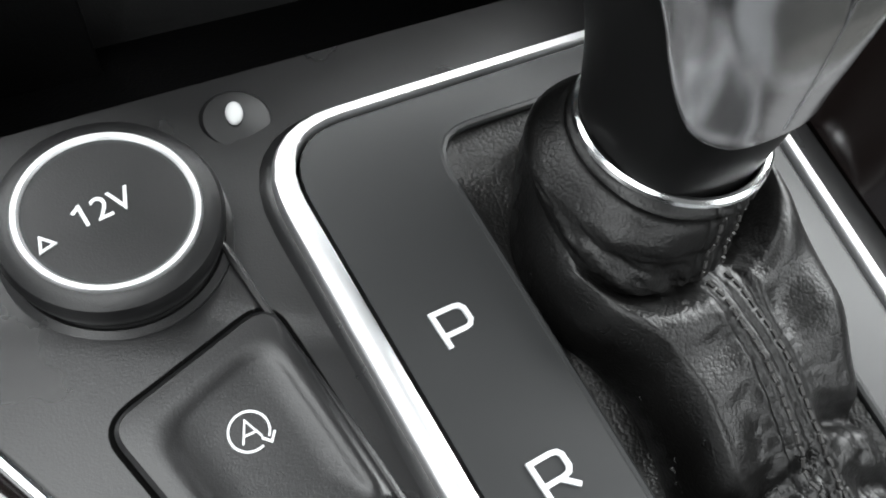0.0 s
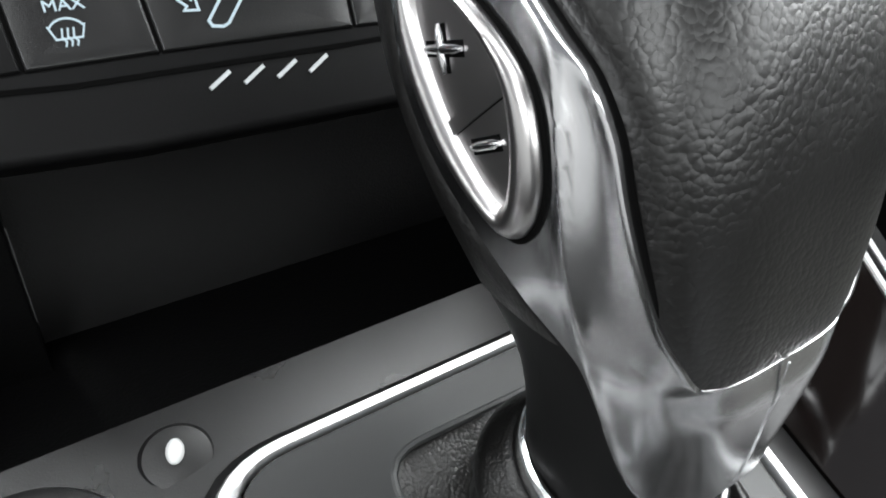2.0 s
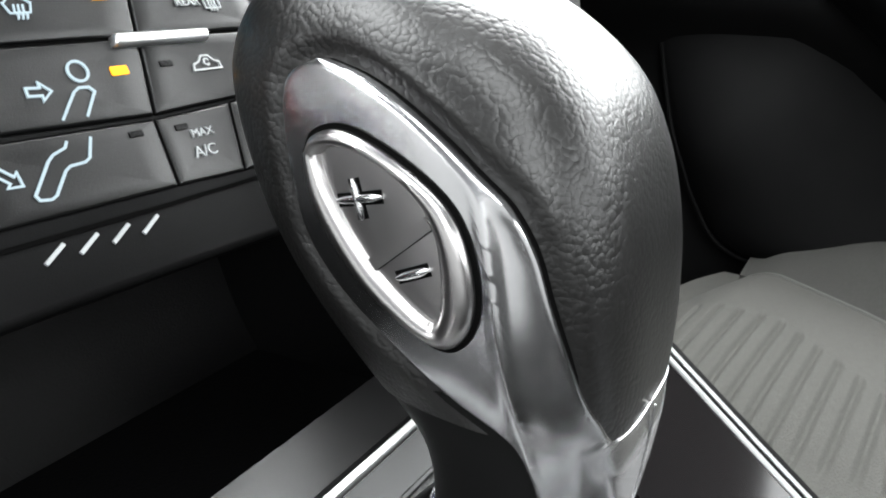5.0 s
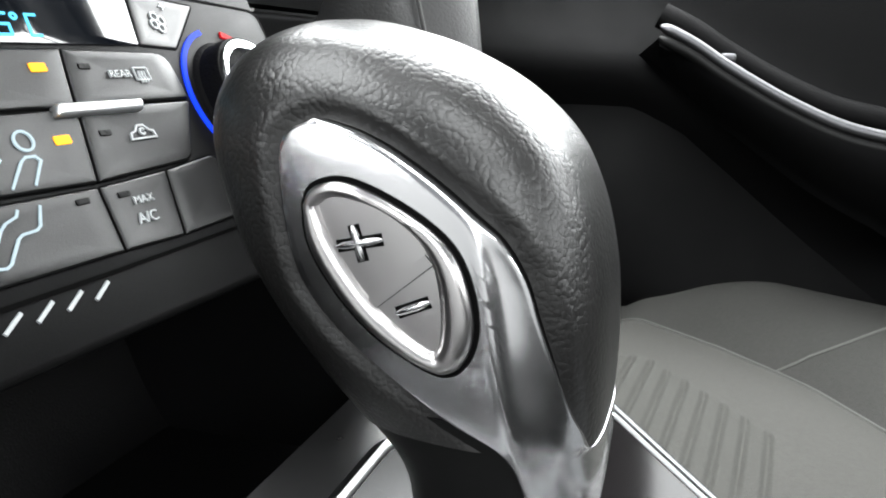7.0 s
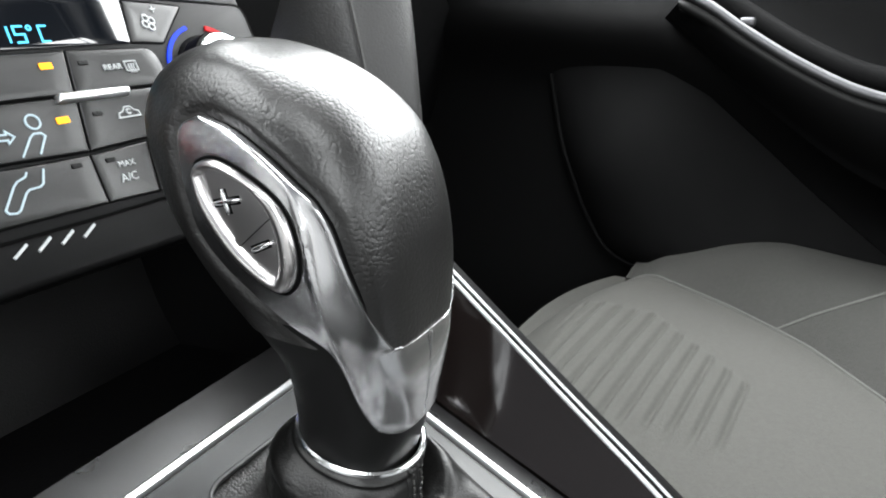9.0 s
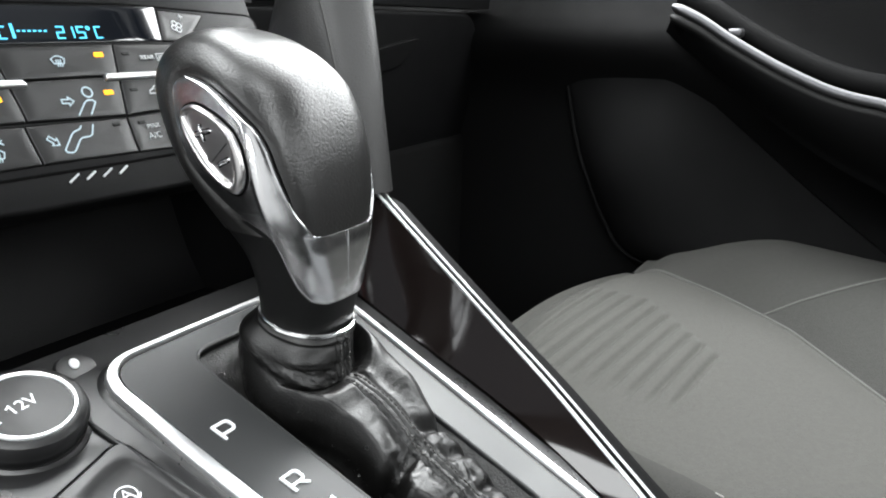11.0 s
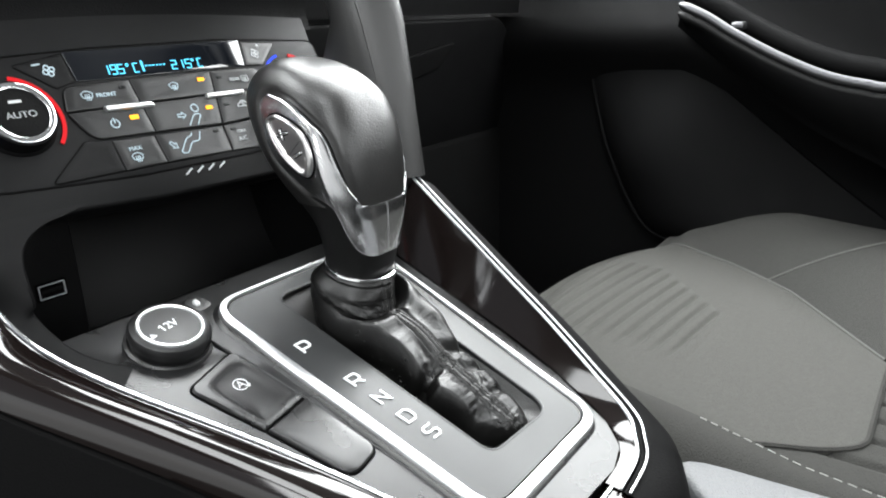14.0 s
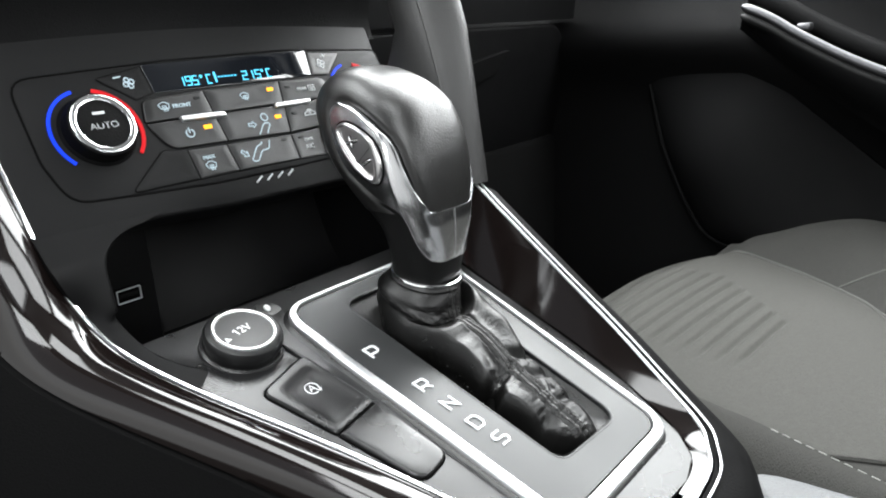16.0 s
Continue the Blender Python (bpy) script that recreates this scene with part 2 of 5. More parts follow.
def smooth_line(points, n):
    """A Catmull-Rom curve through the points."""
    p = [Vector(q) for q in points]
    p = [p[0] * 2 - p[1]] + p + [p[-1] * 2 - p[-2]]
    out = []
    segs = len(p) - 3
    for i in range(n):
        t = i / (n - 1) * segs
        k = min(int(t), segs - 1)
        t -= k
        a, b, c, d = p[k : k + 4]
        out.append(0.5 * (2 * b + (c - a) * t + (2 * a - 5 * b + 4 * c - d) * t * t + (3 * b - a - 3 * c + d) * t * t * t))
    return out


def strokes(lines, width, place, high, low=0.0, bm=None, closed=False):
    """Flat raised strokes along polylines in a plane."""
    bm = bm or bmesh.new()
    for line in lines:
        loop = closed or (len(line) > 3 and (Vector(line[0]) - Vector(line[-1])).length < 1e-7)
        pts = [Vector(p).to_2d() for p in (line[:-1] if loop and not closed else line)]
        n = len(pts)
        left, right = [], []
        for i in range(n):
            prev = pts[i - 1] if i > 0 or loop else None
            nxt = pts[(i + 1) % n] if i < n - 1 or loop else None
            d1 = (pts[i] - prev).normalized() if prev is not None else None
            d2 = (nxt - pts[i]).normalized() if nxt is not None else None
            d1, d2 = d1 or d2, d2 or d1
            nn = Vector((-d1.y - d2.y, d1.x + d2.x))
            nn = nn.normalized() if nn.length > 1e-6 else Vector((-d1.y, d1.x))
            k = width / 2 / max(0.5, nn.dot(Vector((-d1.y, d1.x))))
            left.append(pts[i] + nn * k)
            right.append(pts[i] - nn * k)
        quads = [[place(*p, low) for p in left], [place(*p, high) for p in left], [place(*p, high) for p in right], [place(*p, low) for p in right]]
        rings = [[bm.verts.new(v) for v in q] for q in quads]
        for a in range(4):
            r0, r1 = rings[a], rings[(a + 1) % 4]
            for i in range(n if loop else n - 1):
                j = (i + 1) % n
                bm.faces.new((r0[i], r0[j], r1[j], r1[i]))
        if not loop:
            bm.faces.new([rings[a][0] for a in range(4)])
            bm.faces.new([rings[a][-1] for a in range(4)])
    return bm


def arc(cx, cy, r, a0, a1, n=16, ry=None):
    return [(cx + r * math.cos(radians(a0 + (a1 - a0) * i / (n - 1))), cy + (ry or r) * math.sin(radians(a0 + (a1 - a0) * i / (n - 1)))) for i in range(n)]


def lettering(text, size, place, x, y, high=0.0004, turn=0.0, stretch=1.0):
    """Raised letters in the built-in font, centred at (x, y) of a plane."""
    cu = bpy.data.curves.new("lettering", "FONT")
    cu.body, cu.size, cu.align_x, cu.align_y, cu.extrude = text, size, "CENTER", "CENTER", high / 2
    tmp = bpy.data.objects.new("lettering", cu)
    me = bpy.data.meshes.new_from_object(tmp)
    bm = bmesh.new()
    bm.from_mesh(me)
    c, s = math.cos(radians(turn)), math.sin(radians(turn))
    for v in bm.verts:
        px, py, pz = v.co.x * stretch, v.co.y, v.co.z
        v.co = place(x + px * c - py * s, y + px * s + py * c, pz + high / 2)
    bpy.data.objects.remove(tmp)
    bpy.data.curves.remove(cu)
    bpy.data.meshes.remove(me)
    return bm


def tube(points, radius, sides=10, bm=None, closed=False):
    """A round bar along points; radius one number or one a point."""
    bm = bm or bmesh.new()
    pts = [Vector(p) for p in points]
    n = len(pts)
    side = None
    loops = []
    for i in range(n):
        t = (pts[(i + 1) % n if closed else min(i + 1, n - 1)] - pts[i - 1 if closed else max(i - 1, 0)]).normalized()
        side = t.orthogonal().normalized() if side is None else (side - t * side.dot(t)).normalized()
        up = t.cross(side)
        r = radius[i] if isinstance(radius, (list, tuple)) else radius
        loops.append([pts[i] + (side * math.cos(2 * math.pi * k / sides) + up * math.sin(2 * math.pi * k / sides)) * r for k in range(sides)])
    rings = skin(bm, loops + ([loops[0]] if closed else []))
    if closed:
        bmesh.ops.remove_doubles(bm, verts=bm.verts, dist=1e-7)
    else:
        cap(bm, rings[0])
        cap(bm, rings[-1])
    return bm


def turned(rows, place, cx, cy, n=48, squash=1.0):
    """A turned body: rows of (radius, height) about a point of a plane."""
    bm = bmesh.new()
    loops = [[place(cx + r * math.cos(2 * math.pi * k / n), cy + squash * r * math.sin(2 * math.pi * k / n), h) for k in range(n)] for r, h in rows]
    rings = skin(bm, loops)
    cap(bm, rings[-1])
    cap(bm, rings[0])
    return bm


def sheet(fn, nu, nv, thick=None):
    """A surface fn(s, t) over the unit square; thick: the way to its other side."""
    bm = bmesh.new()
    grid = [[bm.verts.new(fn(i / nu, j / nv)) for j in range(nv + 1)] for i in range(nu + 1)]
    for i in range(nu):
        for j in range(nv):
            bm.faces.new((grid[i][j], grid[i + 1][j], grid[i + 1][j + 1], grid[i][j + 1]))
    if thick is not None:
        way = Vector(thick)
        back = [[bm.verts.new(grid[i][j].co + way) for j in range(nv + 1)] for i in range(nu + 1)]
        for i in range(nu):
            for j in range(nv):
                bm.faces.new((back[i][j], back[i][j + 1], back[i + 1][j + 1], back[i + 1][j]))
        for i in range(nu):
            for j in (0, nv):
                bm.faces.new((grid[i][j], grid[i + 1][j], back[i + 1][j], back[i][j]))
        for j in range(nv):
            for i in (0, nu):
                bm.faces.new((grid[i][j], grid[i][j + 1], back[i][j + 1], back[i][j]))
    return bm


def table(x, rows):
    """Piecewise smooth reading of rows (x, a, b, ...), x rising."""
    if x <= rows[0][0]:
        return rows[0][1:]
    for p, q in zip(rows, rows[1:]):
        if x <= q[0]:
            t = (x - p[0]) / (q[0] - p[0])
            return tuple(a + (b - a) * t for a, b in zip(p[1:], q[1:]))
    return rows[-1][1:]


def flow(x, rows):
    """As table(), along a smooth curve."""
    if x <= rows[0][0]:
        return rows[0][1:]
    for i in range(len(rows) - 1):
        p, q = rows[i], rows[i + 1]
        if x <= q[0]:
            o, r = rows[max(0, i - 1)], rows[min(len(rows) - 1, i + 2)]
            w = q[0] - p[0]
            t = (x - p[0]) / w
            out = []
            for k in range(1, len(p)):
                m0 = (q[k] - o[k]) / (q[0] - o[0]) * w
                m1 = (r[k] - p[k]) / (r[0] - p[0]) * w
                out.append((2 * t**3 - 3 * t**2 + 1) * p[k] + (t**3 - 2 * t**2 + t) * m0 + (-2 * t**3 + 3 * t**2) * q[k] + (t**3 - t**2) * m1)
            return tuple(out)
    return rows[-1][1:]


def box(lo, hi, edge=0.0):
    bm = bmesh.new()
    bmesh.ops.create_cube(bm, size=1.0)
    for v in bm.verts:
        v.co = Vector([lo[i] + (v.co[i] + 0.5) * (hi[i] - lo[i]) for i in range(3)])
    if edge > 0:
        bmesh.ops.bevel(bm, geom=list(bm.edges), offset=edge, segments=3, affect="EDGES", profile=0.5)
    return bm


# ---- cabin shell ----
part("floor", box((-0.85, -1.7, -0.03), (0.85, 0.95, 0.0)), CARPET)
tagged(bpy.data.objects["floor"], "black carpeted car floor in deep shade", "floor", kind="structure")
part("ceiling", wall_with_hole([(-0.80, -1.60), (0.80, -1.60), (0.80, 0.15), (-0.80, 0.15)], [(-0.49, -0.42), (-0.07, -0.42), (-0.07, 0.06), (-0.49, 0.06)], W, 1.35, 1.30), HEADLINER)
tagged(bpy.data.objects["ceiling"], "dark cloth headliner round a glass roof opening", "ceiling", kind="structure")
part("wall_front", box((-0.85, 0.80, 0.0), (0.85, 0.86, 0.84)), SOFT)
tagged(bpy.data.objects["wall_front"], "dark bulkhead behind the dashboard", "wall", kind="structure")
part("wall_rear", box((-0.85, -1.72, 0.0), (0.85, -1.66, 0.78)), SOFT)
tagged(bpy.data.objects["wall_rear"], "dark trim closing the rear of the cabin", "wall", kind="structure")
part("wall_left", box((-0.88, -1.7, 0.0), (-0.82, 0.85, 0.30)), TRIM_GREY)
tagged(bpy.data.objects["wall_left"], "dark grey sill under the open driver doorway", "wall", kind="structure")
part("door_post", box((-0.88, -1.7, 0.30), (-0.82, -0.80, 1.30)), TRIM_GREY)
tagged(bpy.data.objects["door_post"], "dark grey post behind the driver doorway", "wall", kind="structure")

# ---- gear lever measures ----
LX = 0.0095
PROFILE = [
    # z, front y, rear y, half width, squareness
    (0.550, 0.0935, 0.0585, 0.0190, 2.3),
    (0.565, 0.0935, 0.0550, 0.0205, 2.6),
    (0.578, 0.0938, 0.0532, 0.0220, 2.9),
    (0.588, 0.0960, 0.0525, 0.0240, 3.3),
    (0.598, 0.1035, 0.0523, 0.0268, 3.5),
    (0.608, 0.1125, 0.0525, 0.0292, 3.6),
    (0.618, 0.1210, 0.0532, 0.0307, 3.6),
    (0.628, 0.1280, 0.0545, 0.0311, 3.6),
    (0.638, 0.1325, 0.0570, 0.0311, 3.6),
    (0.646, 0.1355, 0.0600, 0.0308, 3.5),
    (0.654, 0.1370, 0.0645, 0.0300, 3.4),
    (0.661, 0.1365, 0.0712, 0.0283, 3.0),
    (0.667, 0.1335, 0.0800, 0.0250, 2.7),
    (0.672, 0.1270, 0.0915, 0.0197, 2.4),
    (0.675, 0.1190, 0.1030, 0.0110, 2.1),
    (0.6757, 0.1130, 0.1080, 0.0025, 2.0),
]


def knob_section(z):
    return flow(z, PROFILE)


def knob_side(y, z, side=-1, off=0.0):
    """A point of the knob's left (-1) or right (+1) flank, off it by off."""
    yf, yr, w, e = knob_section(z)
    yc, hy = (yf + yr) / 2, (yf - yr) / 2
    s = max(-1.0, min(1.0, (y - yc) / hy))
    x = w * max(0.0, 1 - abs(s) ** e) ** (1 / e)
    n = Vector((side * (max(x, 1e-6) / w) ** (e - 1) / w, math.copysign(abs(s) ** (e - 1), s) / hy, 0)).normalized()
    return Vector((LX + side * x, y, z)) + n * off


def knob_ring(z, n=64, off=0.0):
    yf, yr, w, e = knob_section(z)
    yc, hy = (yf + yr) / 2 , (yf - yr) / 2
    out = []
    for k in range(n):
        a = 2 * math.pi * k / n
        c, s = math.cos(a), math.sin(a)
        out.append(Vector((LX + (w + off) * math.copysign(abs(s) ** (2 / e), s), yc + (hy + off) * math.copysign(abs(c) ** (2 / e), c), z)))
    return out


lever = thing("gear_lever", (LX, 0.074, 0.50), "automatic gear lever with black leather and brushed metal knob", "gear lever")

# the metal plate: its front edge, its rear edge along the flank, and the ridge where its flat face turns
PLATE_FRONT = [(0.5690, 0.0560), (0.5720, 0.0590), (0.5780, 0.0618), (0.5850, 0.0637), (0.5920, 0.0651), (0.5973, 0.0672), (0.6005, 0.0705), (0.6045, 0.0785), (0.6119, 0.0898), (0.6207, 0.1015), (0.6282, 0.1080), (0.6374, 0.1111), (0.6477, 0.1127), (0.6530, 0.1125), (0.6560, 0.1105), (0.6579, 0.1060)]
PLATE_REAR = [(0.5986, 0.0523), (0.5992, 0.0536), (0.6005, 0.0542), (0.6040, 0.0552), (0.6092, 0.0572), (0.6170, 0.0599), (0.6263, 0.0634), (0.6338, 0.0663), (0.6399, 0.0705), (0.6435, 0.0750), (0.6490, 0.0826), (0.6539, 0.0913), (0.6566, 0.0985), (0.6579, 0.1050)]
PLATE_RIDGE = [(0.569, 0.0592), (0.578, 0.0612), (0.594, 0.0646), (0.6015, 0.0662), (0.6097, 0.0680), (0.6177, 0.0697), (0.6275, 0.0716), (0.6360, 0.0737), (0.6424, 0.0765), (0.6481, 0.0842), (0.6536, 0.0940), (0.6579, 0.1070)]
PLATE_EDGE = np.array(resample([(y, z) for z, y in PLATE_FRONT] + [(y, z) for z, y in reversed(PLATE_REAR)] + [(0.050, 0.5984), (0.050, 0.569)], 500))


def smooth_step(x, a, b):
    x = max(0.0, min(1.0, (x - a) / (b - a)))
    return x * x * (3 - 2 * x)


def plate_reach(y, z):
    """How far a point of the flank lies outside the plate's outline."""
    if 0.5985 < z < 0.6579 and flow(z, PLATE_REAR)[0] <= y <= flow(z, PLATE_FRONT)[0]:
        return 0.0
    return float(np.min(np.hypot(PLATE_EDGE[:, 0] - y, PLATE_EDGE[:, 1] - z)))


bm = bmesh.new()
zs = [0.5982 + (0.6757 - 0.5982) * (1 - (1 - i / 84) ** 1.5) for i in range(85)]
loops = []
for z in zs:
    yf, yr, w, e = knob_section(z)
    row = []
    for p, q in zip(knob_ring(z, 176), knob_ring(z, 176, -0.0017)):
        # the leather rolls in along the plate's edge
        row.append(p.lerp(q, (1 - smooth_step(plate_reach(p.y, z), 0.0002, 0.0048)) * (0.04 + 0.96 * smooth_step(p.y - yr, 0.001, 0.008))))
    loops.append(row)
rings = skin(bm, loops)
cap(bm, rings[0])
cap(bm, rings[-1])
part("knob_leather", bm, LEATHER, lever, "grained black leather knob cap")
bm = bmesh.new()
rings = skin(bm, [knob_ring(0.548 + 0.056 * i / 16, 64, -0.0006) for i in range(17)])
cap(bm, rings[0])
cap(bm, rings[-1])
part("neck", bm, NECK, lever, "smooth black plastic neck")


def plate_bm(side, off, wide=0.0, under=0.0020, relief=True):
    """The plate on one flank, proud of the knob by off; wide: how far it is grown."""
    bm = bmesh.new()
    rows = []
    heights = [0.569 + 0.0294 * i / 30 for i in range(31)] + [0.5985, 0.5988, 0.5992, 0.5997] + [0.6003 + (0.6579 - 0.6003) * i / 84 for i in range(85)]
    for z in heights:
        yr = knob_section(z)[1]
        wrap = z < 0.5986
        lo = yr if wrap else max(yr, flow(z, PLATE_REAR)[0] - wide)
        hi = flow(z, PLATE_FRONT)[0] + wide
        mid = max(lo + 0.0006, min(hi - 0.0010, flow(z, PLATE_RIDGE)[0]))
        # the wrapped rear of the plate dips a little under the leather's edge
        dip = 0.0006 * smooth_step(z, 0.590, 0.5986) * (1 - smooth_step(z, 0.5988, 0.601)) if relief else 0.0
        row = [knob_side(lo, z, side, off - dip if wrap else -under)]
        above = smooth_step(z, 0.632, 0.648)
        corner = max(yr, flow(0.5992, PLATE_REAR)[0] - wide) if wrap else lo
        for k in range(61):
            # twelve steps round the rear corner, the rest along the flank
            y = lo + (corner - lo) * (k / 12) ** 3 if k < 12 else corner + (hi - corner) * ((k - 12) / 48) ** 1.35
            h = off - dip * (1 - smooth_step(y - yr, 0.001, 0.005))
            if relief and y < mid:
                q = (y - lo) / (mid - lo)
                hollow = -0.0011 * math.sin(math.pi * q) * smooth_step(mid - lo, 0.002, 0.006) * (0.3 + 0.7 * smooth_step(z, 0.600, 0.616))
                rolled = -0.0013 * (1 - math.sqrt(max(0.0, 1 - (1 - q) ** 2)))
                h += hollow * (1 - above) + rolled * above
            if relief:
                h += 0.0005 * math.exp(-(((y - mid) / 0.0012) ** 2)) * (1 - above) * smooth_step(z, 0.566, 0.600)
            edge = min(1.0, (hi - y) / 0.0011, 1.0 if wrap else (y - lo) / 0.0007)
            row.append(knob_side(y, z, side, h - 0.0009 * (1 - math.sqrt(max(0.0, 1 - (1 - max(0.0, edge)) ** 2)))))
        row.append(knob_side(hi, z, side, -under))
        rows.append(row)
    skin(bm, rows, close=False)
    bmesh.ops.remove_doubles(bm, verts=bm.verts, dist=1e-6)
    return bm


for side in (-1, 1):
    part("side_plate", plate_bm(side, 0.0007), SATIN_METAL, lever, "polished metal side plate")
    part("plate_gasket", plate_bm(side, -0.0013, 0.0009, 0.0022, False), GAP, lever)
part("plate_joint", tube([Vector((LX, knob_section(z)[1] - 0.00075, z)) for z in [0.5705 + 0.0275 * k / 12 for k in range(13)]], 0.00022, 6), CHROME, lever, "fine bright joint line")

# shift buttons in the left plate
RECESS = [(0.1066, 0.6433), (0.1050, 0.6465), (0.1000, 0.6483), (0.0935, 0.6472), (0.0849, 0.6435), (0.0785, 0.6388), (0.0750, 0.6324), (0.0734, 0.6248), (0.0744, 0.6190), (0.0775, 0.6154), (0.0820, 0.6153), (0.0899, 0.6190), (0.0968, 0.6242), (0.1028, 0.6312), (0.1059, 0.6371)]
RECESS = [tuple(p)[:2] for p in smooth_line([(*p, 0) for p in RECESS + RECESS[:1]], 97)[:-1]]
FLOOR = [(0.1034, 0.6432), (0.1012, 0.6448), (0.0976, 0.6449), (0.0920, 0.6438), (0.0869, 0.6413), (0.0833, 0.6380), (0.0812, 0.6340), (0.0800, 0.6286), (0.0797, 0.6230), (0.0806, 0.6196), (0.0835, 0.6203), (0.0880, 0.6232), (0.0920, 0.6264), (0.0970, 0.6320), (0.1010, 0.6378)]
FLOOR = [tuple(p)[:2] for p in smooth_line([(*p, 0) for p in FLOOR + FLOOR[:1]], 97)[:-1]]


def flank(y, z, h):
    return knob_side(y, z, -1, h)


part("button_gap", band(grow(RECESS, 0.0004), grow(RECESS, -0.0014), flank, [(0, 0.0), (0, 0.0011), (1, 0.0010), (1, 0.0)]), GAP, lever)
bm = bmesh.new()
button = grow(RECESS, -0.0005)
cy, cz = 0.0905, 0.6325
loops = []
for f_, h in ((0, 0.0), (0, 0.0014), (0.05, 0.0021), (0.16, 0.0027), (0.34, 0.0031), (0.55, 0.0031), (0.75, 0.0027), (0.90, 0.0019), (0.97, 0.0013), (1.0, 0.0011)):
    loops.append([flank(y + (q[0] - y) * f_, z + (q[1] - z) * f_, h) for (y, z), q in zip(button, FLOOR)])
for f_ in (0.8, 0.5, 0.2):
    loops.append([flank(cy + (y - cy) * f_, cz + (z - cz) * f_, 0.0011) for y, z in FLOOR])
rings = skin(bm, loops)
cap(bm, rings[-1])
shift_button = part("shift_button", bm, BUTTON_METAL, lever, "metal rocker button marked plus and minus")


def raised_bar(lines, r, h):
    """Rounded bars lying on the button."""
    bm = bmesh.new()
    for p, q in lines:
        ends = [flank(p[0] + (q[0] - p[0]) * k / 6, p[1] + (q[1] - p[1]) * k / 6, h) for k in range(7)]
        tube(ends, [r * 0.45, r * 0.9, r, r, r, r * 0.9, r * 0.45], 10, bm)
    return bm


PLUS = [((0.0996, 0.6362), (0.0908, 0.6386)), ((0.0966, 0.6405), (0.0944, 0.6341))]
MINUS = [((0.0878, 0.6256), (0.0818, 0.6286))]
for lines, name in ((PLUS, "plus"), (MINUS, "minus")):
    part(name + "_groove", strokes([list(p) for p in lines], 0.0023, flank, 0.00118, 0.0006), GAP, shift_button)
    part(name + "_sign", raised_bar(lines, 0.00075, 0.0014), SATIN_METAL, shift_button)
part("button_divider", strokes([[(0.0925, 0.6268), (0.0822, 0.6362)]], 0.0022, flank, 0.00165, 0.0006), BUTTON_METAL, shift_button)
part("divider_groove", strokes([[(0.0917, 0.6262), (0.0815, 0.6354)]], 0.0005, flank, 0.00125, 0.0006), GAP, shift_button)
# chrome collar
part("collar", tube([Vector((LX + 0.0205 * math.sin(a), 0.0755 + 0.0195 * math.cos(a), 0.5575 + 0.0045 * math.cos(a))) for a in [2 * math.pi * k / 48 for k in range(48)]], 0.0011, 8, closed=True), CHROME, lever, "thin chrome collar")

# ---- console measures ----
GATE_IN = rounded([(-0.0585, 0.0875), (0.0660, 0.0885), (0.0515, -0.0985), (-0.0470, -0.0985)], [0.0155, 0.012, 0.014, 0.014], 9)
SLOT = rounded([(-0.0262, 0.0775), (0.0420, 0.0770), (0.0365, -0.0815), (-0.0205, -0.0790)], [0.011, 0.010, 0.012, 0.009], 9)
GATE_OUT = rounded([(-0.0654, 0.0908), (0.0698, 0.0918), (0.0560, -0.1060), (-0.0540, -0.1060)], [0.021, 0.013, 0.018, 0.020], 9)
console = thing("center_console", (0, 0.0, 0.0), "black plastic centre console between the front seats", "car console")
N = 180
g_in, s_in = resample(GATE_IN, N), resample(SLOT, N)


def match(outline, ref):
    """The outline's points in the directions of the reference's points, so that both can be joined."""
    k = min(range(len(outline)), key=lambda i: (outline[i][0] - ref[0][0]) ** 2 + (outline[i][1] - ref[0][1]) ** 2)
    return outline[k:] + outline[:k]


part("gate_plate", wall_with_hole(g_in, match(s_in, g_in), D, -0.0006, -0.004), SATIN, console, "satin dark grey shift gate plate")
part("gate_groove", band(GATE_OUT, grow(GATE_IN, -0.0004), D, [(0, -0.006), (0, -0.0045), (1, -0.0045), (1, -0.006)]), GAP, console)
part("gate_bezel", band(GATE_OUT, GATE_IN, D, [(0, -0.006), (0, -0.0006), (0.05, 0.0006), (0.12, 0.0010), (0.70, 0.0012), (0.80, 0.0008), (0.84, -0.0002), (0.86, -0.0030), (0.86, -0.006)]), BEZEL, console, "chrome bezel round the shift gate")
part("plinth", band(grow(GATE_OUT, 0.0026), grow(GATE_OUT, -0.0005), D, [(0, -0.007), (0, -0.0038), (0.35, -0.0030), (0.8, -0.0022), (1, -0.0021), (1, -0.006)]), DECK_GREY, console)
part("slot_wall", band(grow(SLOT, 0.0002), SLOT, D, [(0, -0.03), (0, -0.0008), (1, -0.0008), (1, -0.03)]), BLACK, console)
part("slot_rim", tube([D(u, v, -0.0014) for u, v in resample(SLOT, 120)], 0.0011, 8, closed=True), SATIN, console, "rounded rim of the slot")
part("deck_ridge", tube(smooth_line([D(-0.0790, 0.0780, -0.0036), D(-0.0774, 0.0711, -0.0035), D(-0.0746, 0.0531, -0.0035), D(-0.0700, 0.0300, -0.0035), D(-0.0665, 0.0074, -0.0035), D(-0.0630, -0.0245, -0.0036), D(-0.0590, -0.0600, -0.0040)], 40), 0.0009, 8), DECK_GREY, console, "low moulded ridge")

# letters of the gate
def glyph(lines, cx, cy, name):
    sc = 0.0072
    pl = [[(cx + (x - 0.5) * sc * 0.98 - 0.1 * (y - 0.5) * sc, cy + (y - 0.5) * sc * 1.08) for x, y in line] for line in lines]
    part(name, strokes(pl, 0.00100, D, 0.0002, -0.0007), WHITE, console)


